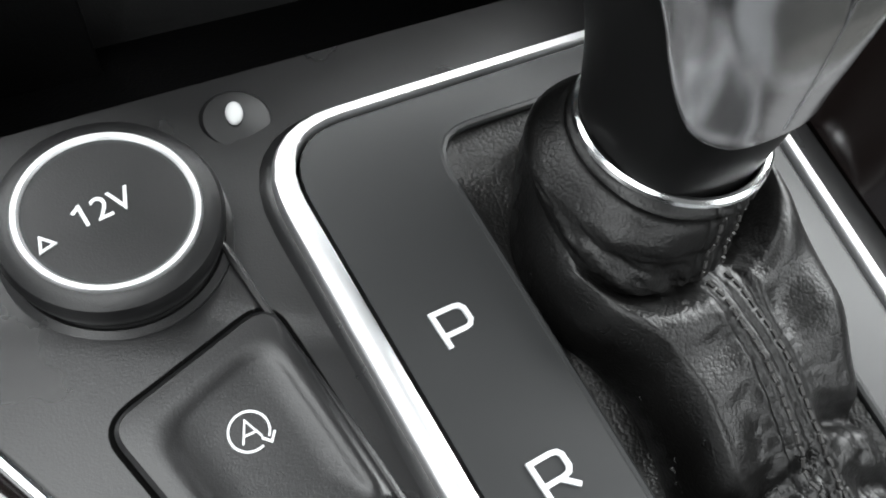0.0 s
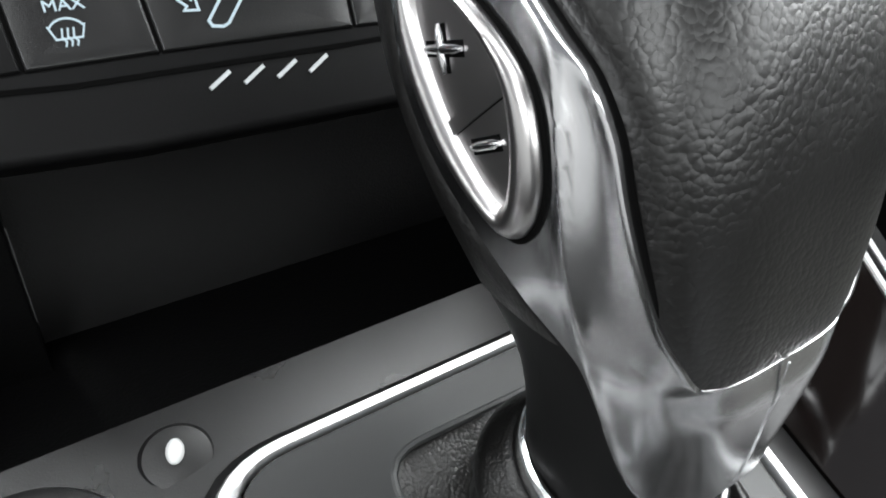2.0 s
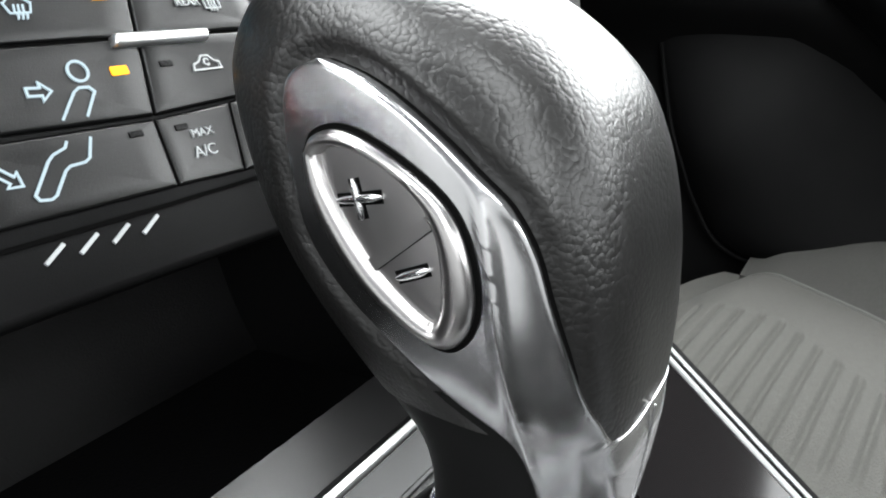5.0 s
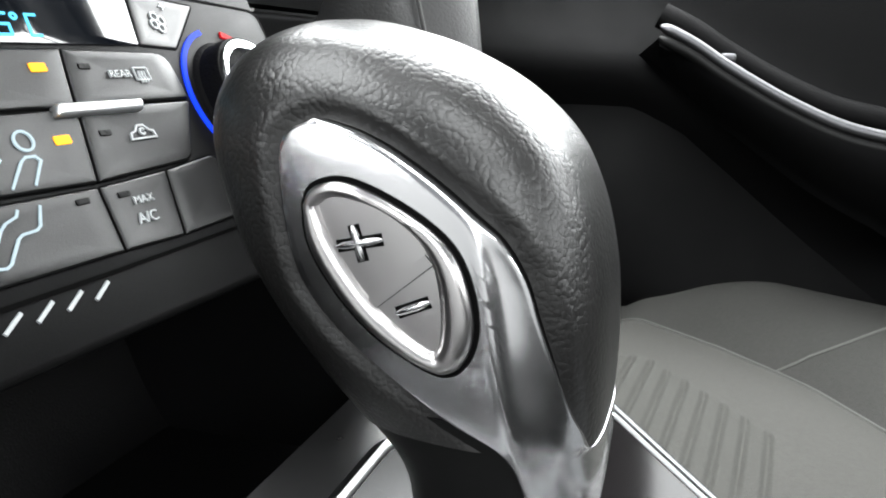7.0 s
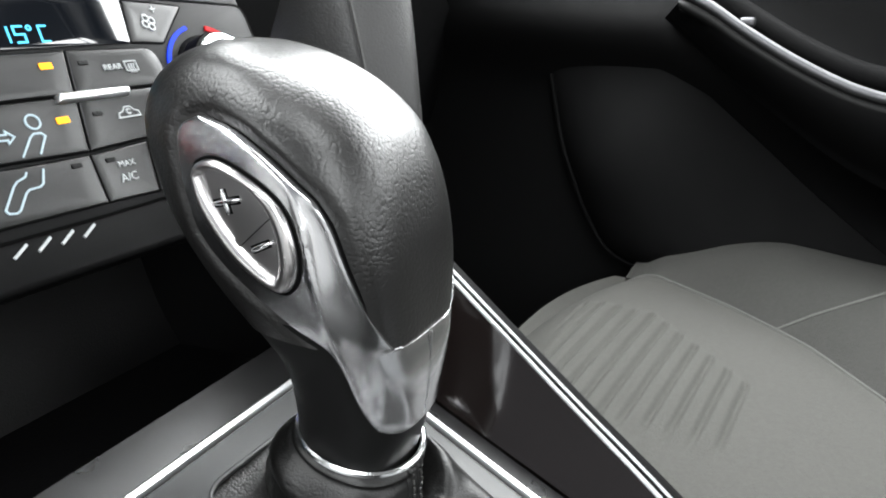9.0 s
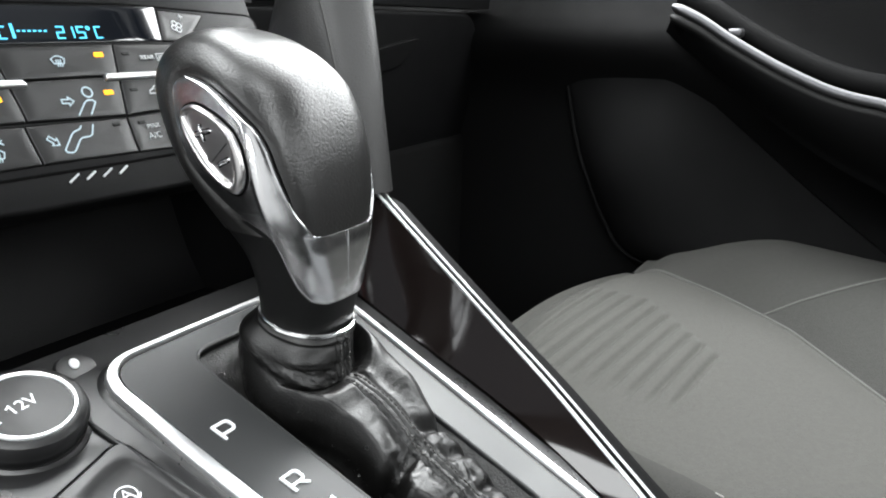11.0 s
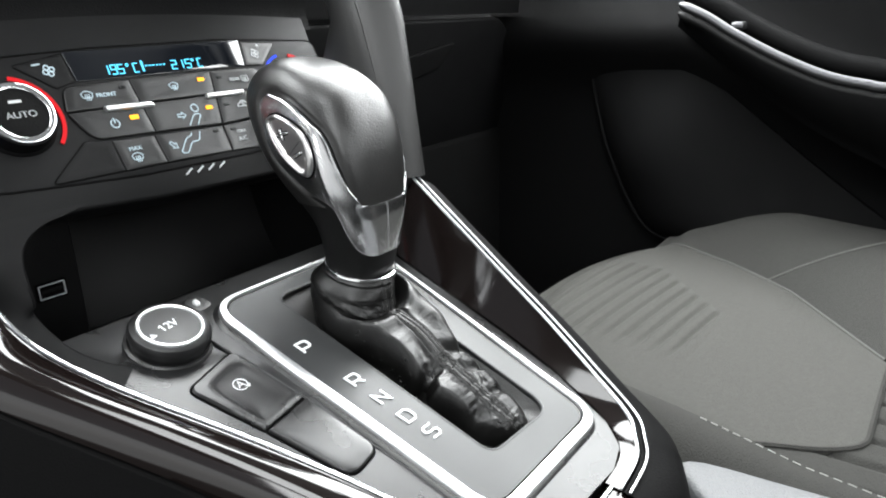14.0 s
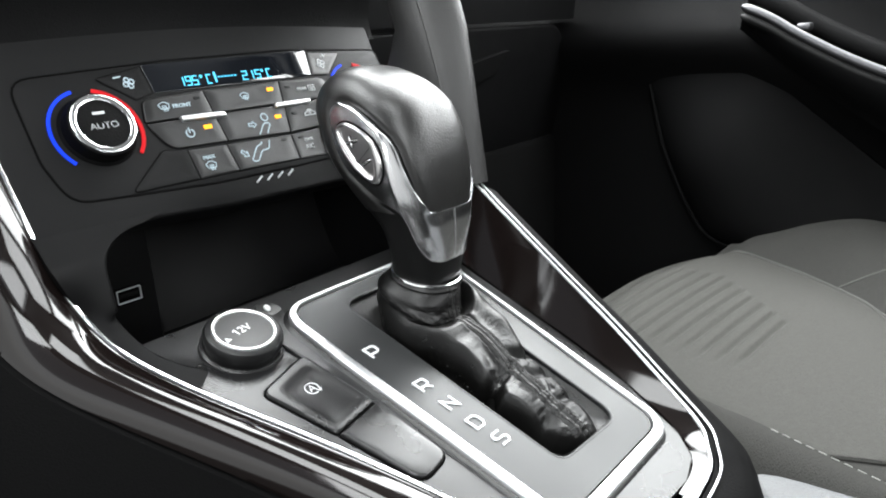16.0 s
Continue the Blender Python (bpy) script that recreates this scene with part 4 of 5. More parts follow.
# right wing: from the pad down to the rear
R_TOP = [Vector((0.1067, 0.1100, 0.5860)), Vector((0.1010, 0.0700, 0.5590)), Vector((0.0945, 0.0300, 0.5330)), Vector((0.0880, -0.0050, 0.5115)), Vector((0.0785, -0.0400, 0.4900)), Vector((0.0680, -0.0680, 0.4745)), D(0.0530, -0.1270, 0.0030), D(0.0400, -0.1345, 0.0010), D(0.0150, -0.1370, -0.0015)]
R_LOW = [D(0.0835, 0.0850, -0.003), D(0.0805, 0.0500, -0.003), D(0.0785, 0.0200, -0.003), D(0.0770, -0.0217, -0.003), D(0.0725, -0.0600, -0.003), D(0.0625, -0.1000, -0.003), D(0.0520, -0.1180, -0.003), D(0.0380, -0.1270, -0.003), D(0.0150, -0.1290, -0.003)]
rt, rl = eased(smooth_line(R_TOP, NL), 40), eased(smooth_line(R_LOW, NL), 40)


def sideways(line):
    """The level way out of the console along a line that runs to the rear."""
    return [Vector((0, 0, 1)).cross(line[min(k + 1, len(line) - 1)] - line[max(k - 1, 0)]).normalized() for k in range(len(line))]


rn = eased(sideways(rt), 30)
UPW = Vector((0, 0, 1))
part("gloss_wing", strip(rt, rl, 0.0, ways_out(rt, rl), drop=0.012), PIANO, console, "piano black inner wing")
part("chrome_line", tube([p + Vector((0, 0, 0.0008)) for p in rt], 0.0010, 8), BEZEL, console, "thin chrome edge line")
ro = [p + n * 0.0065 - UPW * 0.0015 for p, n in zip(rt, rn)]
ro2 = [p + n * 0.0300 - UPW * 0.030 for p, n in zip(rt, rn)]
part("chrome_line", tube([p + n * 0.0052 + UPW * 0.0004 for p, n in zip(rt, rn)], 0.0007, 8), BEZEL, console, "thin chrome edge line")
bm = bmesh.new()
loops = []
for a, b, c, n in zip(rt, ro, ro2, rn):
    row = [a - UPW * 0.002, a + n * 0.002 - UPW * 0.0004, b]
    for s in range(1, 6):
        t = s / 5
        row.append(b.lerp(c, t) + (n + UPW) * 0.006 * math.sin(math.pi * t) * 0.8)
    low = UPW * (max(0.02, c.z - 0.4) - c.z)
    row.append(c + n * 0.012 + low)
    row.append(c - n * 0.02 + low)
    loops.append(row)
skin(bm, loops)
part("side_panel", bm, SOFT, console, "dark grained side panel")

# rear of the console: speckled tray
tray = thing("console_tray", (0.05, -0.22, 0.40), "speckled grey plastic tray behind the shift gate", "tray")
TRAY = rounded([(0.134, -0.060), (0.150, -0.40), (-0.13, -0.40), (-0.10, -0.17), (0.06, -0.15)], [0.02, 0.02, 0.02, 0.03, 0.02])
part("tray_top", slab(TRAY, lambda x, y, h: W(x, y, 0.416 + h), -0.03, 0.0, 0.006, 4), SPECKLE, tray, "speckled grey plastic")
part("cup_well", turned([(0.034, -0.001), (0.0345, 0.003), (0.031, 0.0035), (0.030, -0.01), (0.028, -0.02)], lambda x, y, h: W(x, y, 0.416 + h), 0.075, -0.215, 40), DARK, tray, "dark round cup well")

# ---- cubby under the panel ----
cubby = thing("storage_cubby", (-0.03, 0.22, 0.50), "dark open storage cubby under the climate panel", "cubby")
part("cubby_floor", box((-0.150, 0.140, 0.500), (0.105, 0.330, 0.5095)), DARK, cubby)
part("cubby_back", sheet(lambda s, t: W(-0.080 + 0.188 * s, 0.250 + 0.030 * t - 0.012 * (1 - t) ** 6, 0.505 + 0.13 * t), 12, 16, (0, 0.006, 0)), DARK, cubby)
part("port_wall", box((-0.150, 0.2245, 0.500), (-0.0805, 0.2560, 0.640), 0.0012), DARK, cubby, "flat wall with the port")
part("cubby_side", box((-0.156, 0.186, 0.505), (-0.150, 0.250, 0.600)), DARK, cubby)
part("cubby_side", sheet(lambda s, t: W(0.105 - 0.02 * s, 0.140 + 0.140 * s, 0.505 + 0.12 * t), 10, 6, (0.006, 0, 0)), DARK, cubby)
part("cubby_roof", sheet(lambda s, t: W(-0.132 + 0.235 * s, 0.182 + 0.13 * t, 0.601 + 0.02 * t), 6, 6, (0, 0, 0.006)), DARK, cubby)
usb = thing("usb_port", (-0.098, 0.2245, 0.549), "metal usb port in the cubby wall", "usb port")


def U(p, q, h):
    """The cubby's flat wall with the port: p along it, q up, h out of it."""
    return Vector((-0.0985 + p, 0.2245 - h, 0.5485 + q))


part("port_frame", band(rounded([(-0.0090, 0.0056), (0.0092, 0.0056), (0.0092, -0.0056), (-0.0090, -0.0056)], 0.0012), rounded([(-0.0078, 0.0044), (0.0078, 0.0044), (0.0078, -0.0044), (-0.0078, -0.0044)], 0.0006), U, [(0, 0.0), (0, 0.0006), (1, 0.0008), (1, 0.0)]), GAP, usb, "black plastic frame")
part("port_shell", band(rounded([(-0.0078, 0.0043), (0.0078, 0.0043), (0.0078, -0.0043), (-0.0078, -0.0043)], 0.0006), rounded([(-0.0072, 0.0037), (0.0072, 0.0037), (0.0072, -0.0037), (-0.0072, -0.0037)], 0.0004), U, [(0, 0.0), (0, 0.0016), (0.5, 0.0018), (1, 0.0016), (1, 0.0)]), GREYINK, usb, "metal shell")
part("port_mouth", slab(rounded([(-0.0074, 0.0039), (0.0074, 0.0039), (0.0074, -0.0039), (-0.0074, -0.0039)], 0.0004), U, 0.0, 0.0003, 0.0001), GAP, usb)
part("port_tongue", slab(rounded([(-0.0060, 0.0012), (0.0060, 0.0012), (0.0060, -0.0010), (-0.0060, -0.0010)], 0.0004), U, 0.0003, 0.0010, 0.0002), DARK, usb)

# ---- stack face ----
stack = thing("center_stack", (-0.02, 0.2, 0.50), "matte black dashboard centre stack face", "dashboard")
FACE_OUT = [(-0.1655, 0.105), (0.120, 0.105), (0.112, 0.030), (0.105, -0.032), (0.05, -0.036), (-0.05, -0.034), (-0.100, -0.0305), (-0.1650, -0.0305)]
fo = rounded(FACE_OUT, 0.003, 4)
part("stack_face", slab(fo, F, -0.012, 0.0026, 0.0022, 4), FASCIA, stack, "matte black fascia")
part("cowl", sheet(lambda s, t: F(-0.168 + 0.29 * s, 0.066 + 0.006 * math.sin(math.pi * s) + 0.05 * t, 0.001 + 0.05 * t * t), 24, 10, (0, 0.01, 0.004)), SOFT, stack, "soft dark hood over the panel")
# the left leg of the fascia sweeps down from the panel to the deck, round the mouth of the cubby
LEG_IN = [F(-0.095, -0.0275, 0.0028), F(-0.105, -0.0305, 0.0028), F(-0.120, -0.0335, 0.0027), F(-0.1310, -0.0400, 0.0026), F(-0.1365, -0.0500, 0.0026), Vector((-0.1385, 0.1500, 0.5700)), D(-0.1385, 0.1230, 0.0040), D(-0.1345, 0.1020, -0.0020), D(-0.1270, 0.0850, -0.0034), D(-0.1180, 0.0740, -0.0034)]
LEG_OUT = [F(-0.1648, -0.0265, 0.0028), F(-0.1642, -0.0300, 0.0028), F(-0.1636, -0.0350, 0.0027), F(-0.1627, -0.0420, 0.0026), F(-0.1610, -0.0500, 0.0026), Vector((-0.1535, 0.1570, 0.5665)), D(-0.1490, 0.1103, -0.0020), D(-0.1435, 0.0892, -0.0034), D(-0.1390, 0.0760, -0.0034), D(-0.1320, 0.0620, -0.0034)]
leg_i, leg_o = smooth_line(LEG_IN, 60), smooth_line(LEG_OUT, 60)
bm = bmesh.new()
rows = []
for a, b_ in zip(leg_i, leg_o):
    back = Vector((0.0, 0.95, -0.3))
    rows.append([a + back * 0.016 + Vector((-0.002, 0, 0)), a + back * 0.004 + Vector((0.0002, 0, 0)), a + back * 0.0012 + Vector((-0.0006, 0, 0)), a + Vector((-0.002, 0, 0.0002)) + back * 0.0002] + [a.lerp(b_, k / 8) for k in range(1, 9)] + [b_ + back * 0.01])
skin(bm, rows, close=False)
part("fascia_leg", bm, FASCIA, stack, "matte black fascia leg")

part("stack_side", box((0.106, 0.225, 0.500), (0.116, 0.340, 0.720)), SOFT, stack, "dark side of the centre stack")

# ---- climate panel ----
panel = thing("climate_panel", F(-0.016, 0.0), "black climate control panel with lit symbols", "control panel")
PF = rounded([(-0.1460, 0.0555), (-0.060, 0.0600), (0.03, 0.0610), (0.1150, 0.0560), (0.1130, 0.0250), (0.1000, -0.0100), (0.0850, -0.0185), (0.0, -0.0190), (-0.06, -0.0185), (-0.1100, -0.0152), (-0.1400, -0.0130), (-0.1462, 0.0100)], [0.012, 0.02, 0.02, 0.006, 0.01, 0.01, 0.006, 0.02, 0.02, 0.02, 0.014, 0.02], 6)
part("face_gap", band(grow(PF, 0.0008), grow(PF, -0.0003), F, [(0, -0.002), (0, 0.0030), (1, 0.0030), (1, -0.002)]), GAP, panel)
part("face", slab(PF, F, -0.004, 0.0029, 0.0005), FASCIA, panel, "satin black face plate")


def key(corners, radius, high, name="key", label="", edge=0.0006, mat=None, dish=0.0004):
    o = rounded(corners, radius, 5)
    k = part(name, slab(grow(o, -0.0002), F, -0.001, high, edge, 3, dish), mat or BLACK, panel, label)
    part("key_gap", band(grow(o, 0.0002), grow(o, -0.0004), F, [(0, 0.0005), (0, 0.0031), (1, 0.0031), (1, 0.0005)]), GAP, k)
    return k


H1, H2, H3 = 0.0040, 0.0040, 0.0036
k_front = key([(-0.0825, 0.0375), (-0.0428, 0.0390), (-0.0420, 0.0235), (-0.0860, 0.0232)], [0.006, 0.0006, 0.0006, 0.001], H1)
k_def = key([(-0.0426, 0.0390), (0.0143, 0.0395), (0.0105, 0.0236), (-0.0418, 0.0235)], 0.0006, H1)
k_rear = key([(0.0147, 0.0395), (0.0530, 0.0385), (0.0540, 0.0234), (0.0109, 0.0236)], [0.0006, 0.006, 0.001, 0.0006], H1)
k_pow = key([(-0.0860, 0.0226), (-0.0420, 0.0229), (-0.0408, 0.0045), (-0.0775, 0.0055)], [0.001, 0.0006, 0.0006, 0.010], H2)
k_vent = key([(-0.0417, 0.0229), (0.0106, 0.0230), (0.0060, 0.0030), (-0.0405, 0.0045)], 0.0006, H2)
k_recirc = key([(0.0110, 0.0230), (0.0535, 0.0228), (0.0430, 0.0045), (0.0064, 0.0030)], [0.0006, 0.001, 0.006, 0.0006], H2)
key([(-0.0835, 0.0060), (-0.0690, 0.0040), (-0.0682, -0.0148), (-0.1100, -0.0148)], [0.004, 0.0006, 0.0006, 0.002], H3, mat=FASCIA)
k_max = key([(-0.0686, 0.0038), (-0.0428, 0.0030), (-0.0416, -0.0148), (-0.0678, -0.0148)], 0.0006, H3)
k_foot = key([(-0.0424, 0.0030), (0.0056, 0.0020), (0.0046, -0.0155), (-0.0412, -0.0148)], 0.0006, H3)
k_ac = key([(0.0060, 0.0020), (0.0306, 0.0030), (0.0264, -0.0162), (0.0050, -0.0155)], 0.0006, H3)
key([(0.0310, 0.0030), (0.0520, 0.0050), (0.0780, -0.0150), (0.0268, -0.0162)], [0.0006, 0.004, 0.002, 0.0006], H3)
k_fanl = key([(-0.1030, 0.0525), (-0.0745, 0.0578), (-0.0735, 0.0405), (-0.0850, 0.0375)], [0.001, 0.0008, 0.0008, 0.002], 0.0033, mat=FASCIA)
k_fanr = key([(0.0488, 0.0585), (0.0780, 0.0560), (0.0600, 0.0400), (0.0445, 0.0410)], [0.0008, 0.001, 0.002, 0.0008], 0.0033)
screen = part("display", slab(rounded([(-0.0740, 0.0585), (0.0480, 0.0600), (0.0440, 0.0410), (-0.0725, 0.0405)], 0.0008), F, -0.001, 0.0034, 0.0003), DISPLAY, panel, "glossy dark display")


def lamp(a, b, host, lit, w=0.0040, t=0.0016, h=H1):
    o = rounded([(a - w / 2, b + t / 2), (a + w / 2, b + t / 2), (a + w / 2, b - t / 2), (a - w / 2, b - t / 2)], 0.0004, 4)
    part("indicator", slab(o, F, h - 0.001, h + 0.0002, 0.0001), AMBER if lit else DARK, host, "glowing amber lamp" if lit else "unlit dark lamp")


lamp(-0.0497, 0.0156, k_pow, True, 0.0052, 0.0024, H2)
lamp(0.0050, 0.0342, k_def, True, 0.0046, 0.0022)
lamp(0.0018, 0.0151, k_vent, True, 0.0046, 0.0022, H2)
lamp(-0.0486, 0.0344, k_front, False)
lamp(0.0193, 0.0343, k_rear, False)
lamp(0.0156, 0.0156, k_recirc, False, h=H2)
lamp(-0.0008, -0.0007, k_foot, False, h=H3)
lamp(0.0124, -0.0012, k_ac, False, h=H3)
for c in ([(-0.0650, 0.0240), (-0.0360, 0.0232), (-0.0340, 0.0200), (-0.0640, 0.0206)], [(0.0035, 0.0240), (0.0325, 0.0238), (0.0315, 0.0206), (0.0020, 0.0206)]):
    part("toggle_bar", slab(rounded(c, 0.0010, 5), F, 0.002, 0.0062, 0.0012), BEZEL, panel, "bright metal toggle bar")


def icon(lines, host, width=0.0006, h=H1, mat=None, name="symbol"):
    part(name, strokes(lines, width, F, h + 0.0002, h - 0.0010), mat or ICE, host)


def screen_icon(a, b, s, rear=False):
    if rear:
        out = [[(a - s, b - 0.7 * s), (a - s, b + 0.7 * s), (a + s, b + 0.7 * s), (a + s, b - 0.7 * s), (a - s, b - 0.7 * s)]]
    else:
        out = [[(a - 1.30 * s, b + 0.50 * s)] + arc(a, b - 0.35 * s, 1.5 * s, 145, 35, 9, 1.45 * s) + [(a + 1.30 * s, b + 0.50 * s), (a + 0.95 * s, b - 0.45 * s), (a - 0.95 * s, b - 0.45 * s), (a - 1.30 * s, b + 0.50 * s)]]
    for k in (-0.42, 0, 0.42):
        out.append([(a + k * s, b - 1.05 * s), (a + k * s + 0.14 * s, b - 0.7 * s), (a + k * s - 0.08 * s, b - 0.3 * s), (a + k * s + 0.06 * s, b + 0.35 * s)])
    return out


def flower(a, b, s):
    out = []
    for q in range(4):
        w = radians(90 * q + 20)
        out.append([(a + s * 0.62 * math.cos(w) + s * 0.42 * math.cos(radians(k)), b + s * 0.62 * math.sin(w) + s * 0.42 * math.sin(radians(k))) for k in range(0, 361, 30)])
    return out


def arrow(a, b, s, turn):
    c, sn = math.cos(radians(turn)), math.sin(radians(turn))
    shape = [(-1, 0.35), (0.2, 0.35), (0.2, 0.8), (1.1, 0), (0.2, -0.8), (0.2, -0.35), (-1, -0.35), (-1, 0.35)]
    return [[(a + s * (x * c - y * sn), b + s * (x * sn + y * c)) for x, y in shape]]


icon(screen_icon(-0.0709, 0.0313, 0.0026), k_front, 0.00034)
icon(screen_icon(-0.0157, 0.0315, 0.0024), k_def, 0.00034)
icon(screen_icon(0.0388, 0.0318, 0.0026, True), k_rear, 0.00034, mat=GREYINK)
icon(flower(-0.0849, 0.0483, 0.0032), k_fanl, h=0.0033)
icon([[(-0.0925, 0.0520), (-0.0882, 0.0525)]], k_fanl, 0.0007, 0.0033)
icon(flower(0.0570, 0.0490, 0.0032), k_fanr, h=0.0033, mat=GREYINK)
icon([[(0.0605, 0.0545), (0.0632, 0.0545)], [(0.06185, 0.0532), (0.06185, 0.0558)]], k_fanr, 0.0005, 0.0033, GREYINK)
icon([arc(-0.0624, 0.0133, 0.0025, 120, 420, 18), [(-0.0624, 0.0135), (-0.0624, 0.0168)]], k_pow, 0.0006, H2)
icon([arc(-0.0087, 0.0160, 0.0024, 0, 360, 24)], k_vent, 0.0006, H2)
icon([[(-0.0172, 0.0052), (-0.0118, 0.0112), (-0.0103, 0.0121), (-0.0078, 0.0120), (-0.0068, 0.0108), (-0.0112, 0.0052)]], k_vent, 0.0006, H2)
icon(arrow(-0.0196, 0.0123, 0.0026, -4), k_vent, 0.0005, H2)
icon([[(-0.0124, 0.0006), (-0.0146, -0.0040), (-0.0160, -0.0048), (-0.0198, -0.0050), (-0.0212, -0.0058), (-0.0254, -0.0106), (-0.0268, -0.0112), (-0.0292, -0.0108), (-0.0297, -0.0096), (-0.0240, -0.0030), (-0.0224, -0.0018), (-0.0192, -0.0008), (-0.0182, 0.0006)]], k_foot, 0.0006, H3)
icon(arrow(-0.0332, -0.0050, 0.0026, -45), k_foot, 0.0005, H3)
icon([[(0.0235, 0.0128), (0.0240, 0.0145), (0.0258, 0.0150), (0.0272, 0.0166), (0.0295, 0.0166), (0.0310, 0.0150), (0.0325, 0.0146), (0.0328, 0.0128), (0.0235, 0.0128)], arc(0.0284, 0.0148, 0.0009, 20, 330, 10)], k_recirc, 0.0005, H2, GREYINK)
part("lettering", lettering("FRONT", 0.0032, lambda a, b, h: F(a, b, h + H1 - 0.0003), -0.0600, 0.0309, 0.0006, 0, 1.15), ICE, k_front)
part("lettering", lettering("REAR", 0.0030, lambda a, b, h: F(a, b, h + H1 - 0.0003), 0.0305, 0.0318, 0.0006, 0, 1.15), GREYINK, k_rear)
part("lettering", lettering("MAX", 0.0032, lambda a, b, h: F(a, b, h + H3 - 0.0003), -0.0574, -0.0029, 0.0006, 0, 1.15), ICE, k_max)
icon(screen_icon(-0.0580, -0.0083, 0.0026), k_max, 0.00034, h=H3)
part("lettering", lettering("MAX", 0.0030, lambda a, b, h: F(a, b, h + H3 - 0.0003), 0.0178, -0.0036, 0.0006, 0, 1.1), GREYINK, k_ac)
part("lettering", lettering("A/C", 0.0042, lambda a, b, h: F(a, b, h + H3 - 0.0003), 0.0165, -0.0086, 0.0006, 0, 1.05), GREYINK, k_ac)

# temperatures in lit segments
SEG = {"1": [(1, 2), (1, 0)], "9": [(1, 1), (0, 1), (0, 2), (1, 2), (1, 0), (0, 0)], "5": [(1, 2), (0, 2), (0, 1), (1, 1), (1, 0), (0, 0)], "2": [(0, 2), (1, 2), (1, 1), (0, 1), (0, 0), (1, 0)], "c": [(1, 2), (0, 2), (0, 0), (1, 0)]}


def digit(ch, a, b, w, t):
    return [[(a + x * w + 0.05 * y * t, b + y * t / 2) for x, y in SEG[ch]]]


def seg(lines, name, width=0.0006):
    part(name, strokes(lines, width, F, 0.0037, 0.0030), CYAN, screen, "glowing cyan digit")


for ch, a, w in (("1", -0.0546, 0.0024), ("9", -0.0504, 0.0032), ("5", -0.0460, 0.0032), ("c", -0.0362, 0.0028), ("2", -0.0105, 0.0034), ("1", -0.0052, 0.0026), ("5", -0.0004, 0.0034), ("c", 0.0086, 0.0030)):
    seg(digit(ch, a, 0.0430, w, 0.0056), "digit")
seg([arc(-0.0395, 0.0480, 0.0008, 0, 360, 10)], "degree_sign", 0.0005)
seg([arc(0.0056, 0.0480, 0.0008, 0, 360, 10)], "degree_sign", 0.0005)
seg([[(-0.0302, 0.0432), (-0.0296, 0.0500)]], "fan_bar", 0.0012)
for k in range(6):
    seg([[(-0.0280 + 0.0024 * k, 0.0466), (-0.0267 + 0.0024 * k, 0.0466)]], "fan_bar", 0.0007)

# the maker's mark as plain slanted bars
for k in range(4):
    line = [(-0.0335 + 0.0080 * k, -0.0240), (-0.0282 + 0.0080 * k, -0.0209)]
    part("emblem_bar", strokes([line], 0.0009, lambda p, q, h: F(p, q, h + 0.0026), 0.0006, -0.0005), GREYINK, stack, "pale silver emblem bar")


def dial(a, b, lettered):
    d = thing("temperature_dial", F(a, b), "round black dial with chrome ring, blue and red arcs", "dial", "climate dials")
    part("skirt", turned([(0.0205, 0.0015), (0.0200, 0.0034), (0.0188, 0.0044), (0.0182, 0.0095), (0.0176, 0.0114), (0.0168, 0.0116)], F, a, b, 64), SOFT, d, "knurled black skirt")
    ring_o = [(a + 0.0170 * math.cos(2 * math.pi * k / 64), b + 0.0170 * math.sin(2 * math.pi * k / 64)) for k in range(64)]
    ring_i = [(a + 0.0128 * math.cos(2 * math.pi * k / 64), b + 0.0128 * math.sin(2 * math.pi * k / 64)) for k in range(64)]
    part("ring", band(ring_o, ring_i, F, [(0, 0.009), (0, 0.0114), (0.15, 0.0125), (0.45, 0.0129), (0.8, 0.0124), (1, 0.0108), (1, 0.009)]), CHROME, d, "bright chrome ring")
    c = part("button", turned([(0.0129, 0.0080), (0.0127, 0.0106), (0.0120, 0.0113), (0.008, 0.0111)], F, a, b, 64), DECK_GREY, d, "round dark grey centre button")
    if lettered:
        part("lettering", lettering("AUTO", 0.0050, lambda p, q, h: F(p, q, h + 0.0108), a + 0.0003, b - 0.0010, 0.0008, 0, 1.1), GREYINK, c)
    o = rounded([(a - 0.0035, b + 0.0072), (a + 0.0030, b + 0.0072), (a + 0.0030, b + 0.0056), (a - 0.0035, b + 0.0056)], 0.0003, 4)
    part("indicator", slab(o, F, 0.0105, 0.0117, 0.0002), GREYINK, c)
    part("cold_arc", strokes([arc(a, b, 0.0240, 103, 222, 40)], 0.0017, F, 0.0036, 0.0020), BLUE, d, "glowing blue arc")
    part("warm_arc", strokes([arc(a, b, 0.0236, 77, -42, 40)], 0.0020, F, 0.0036, 0.0020), RED, d, "glowing red arc")
    return d


dial(-0.1125, 0.0228, True)
dial(0.0805, 0.0228, False)

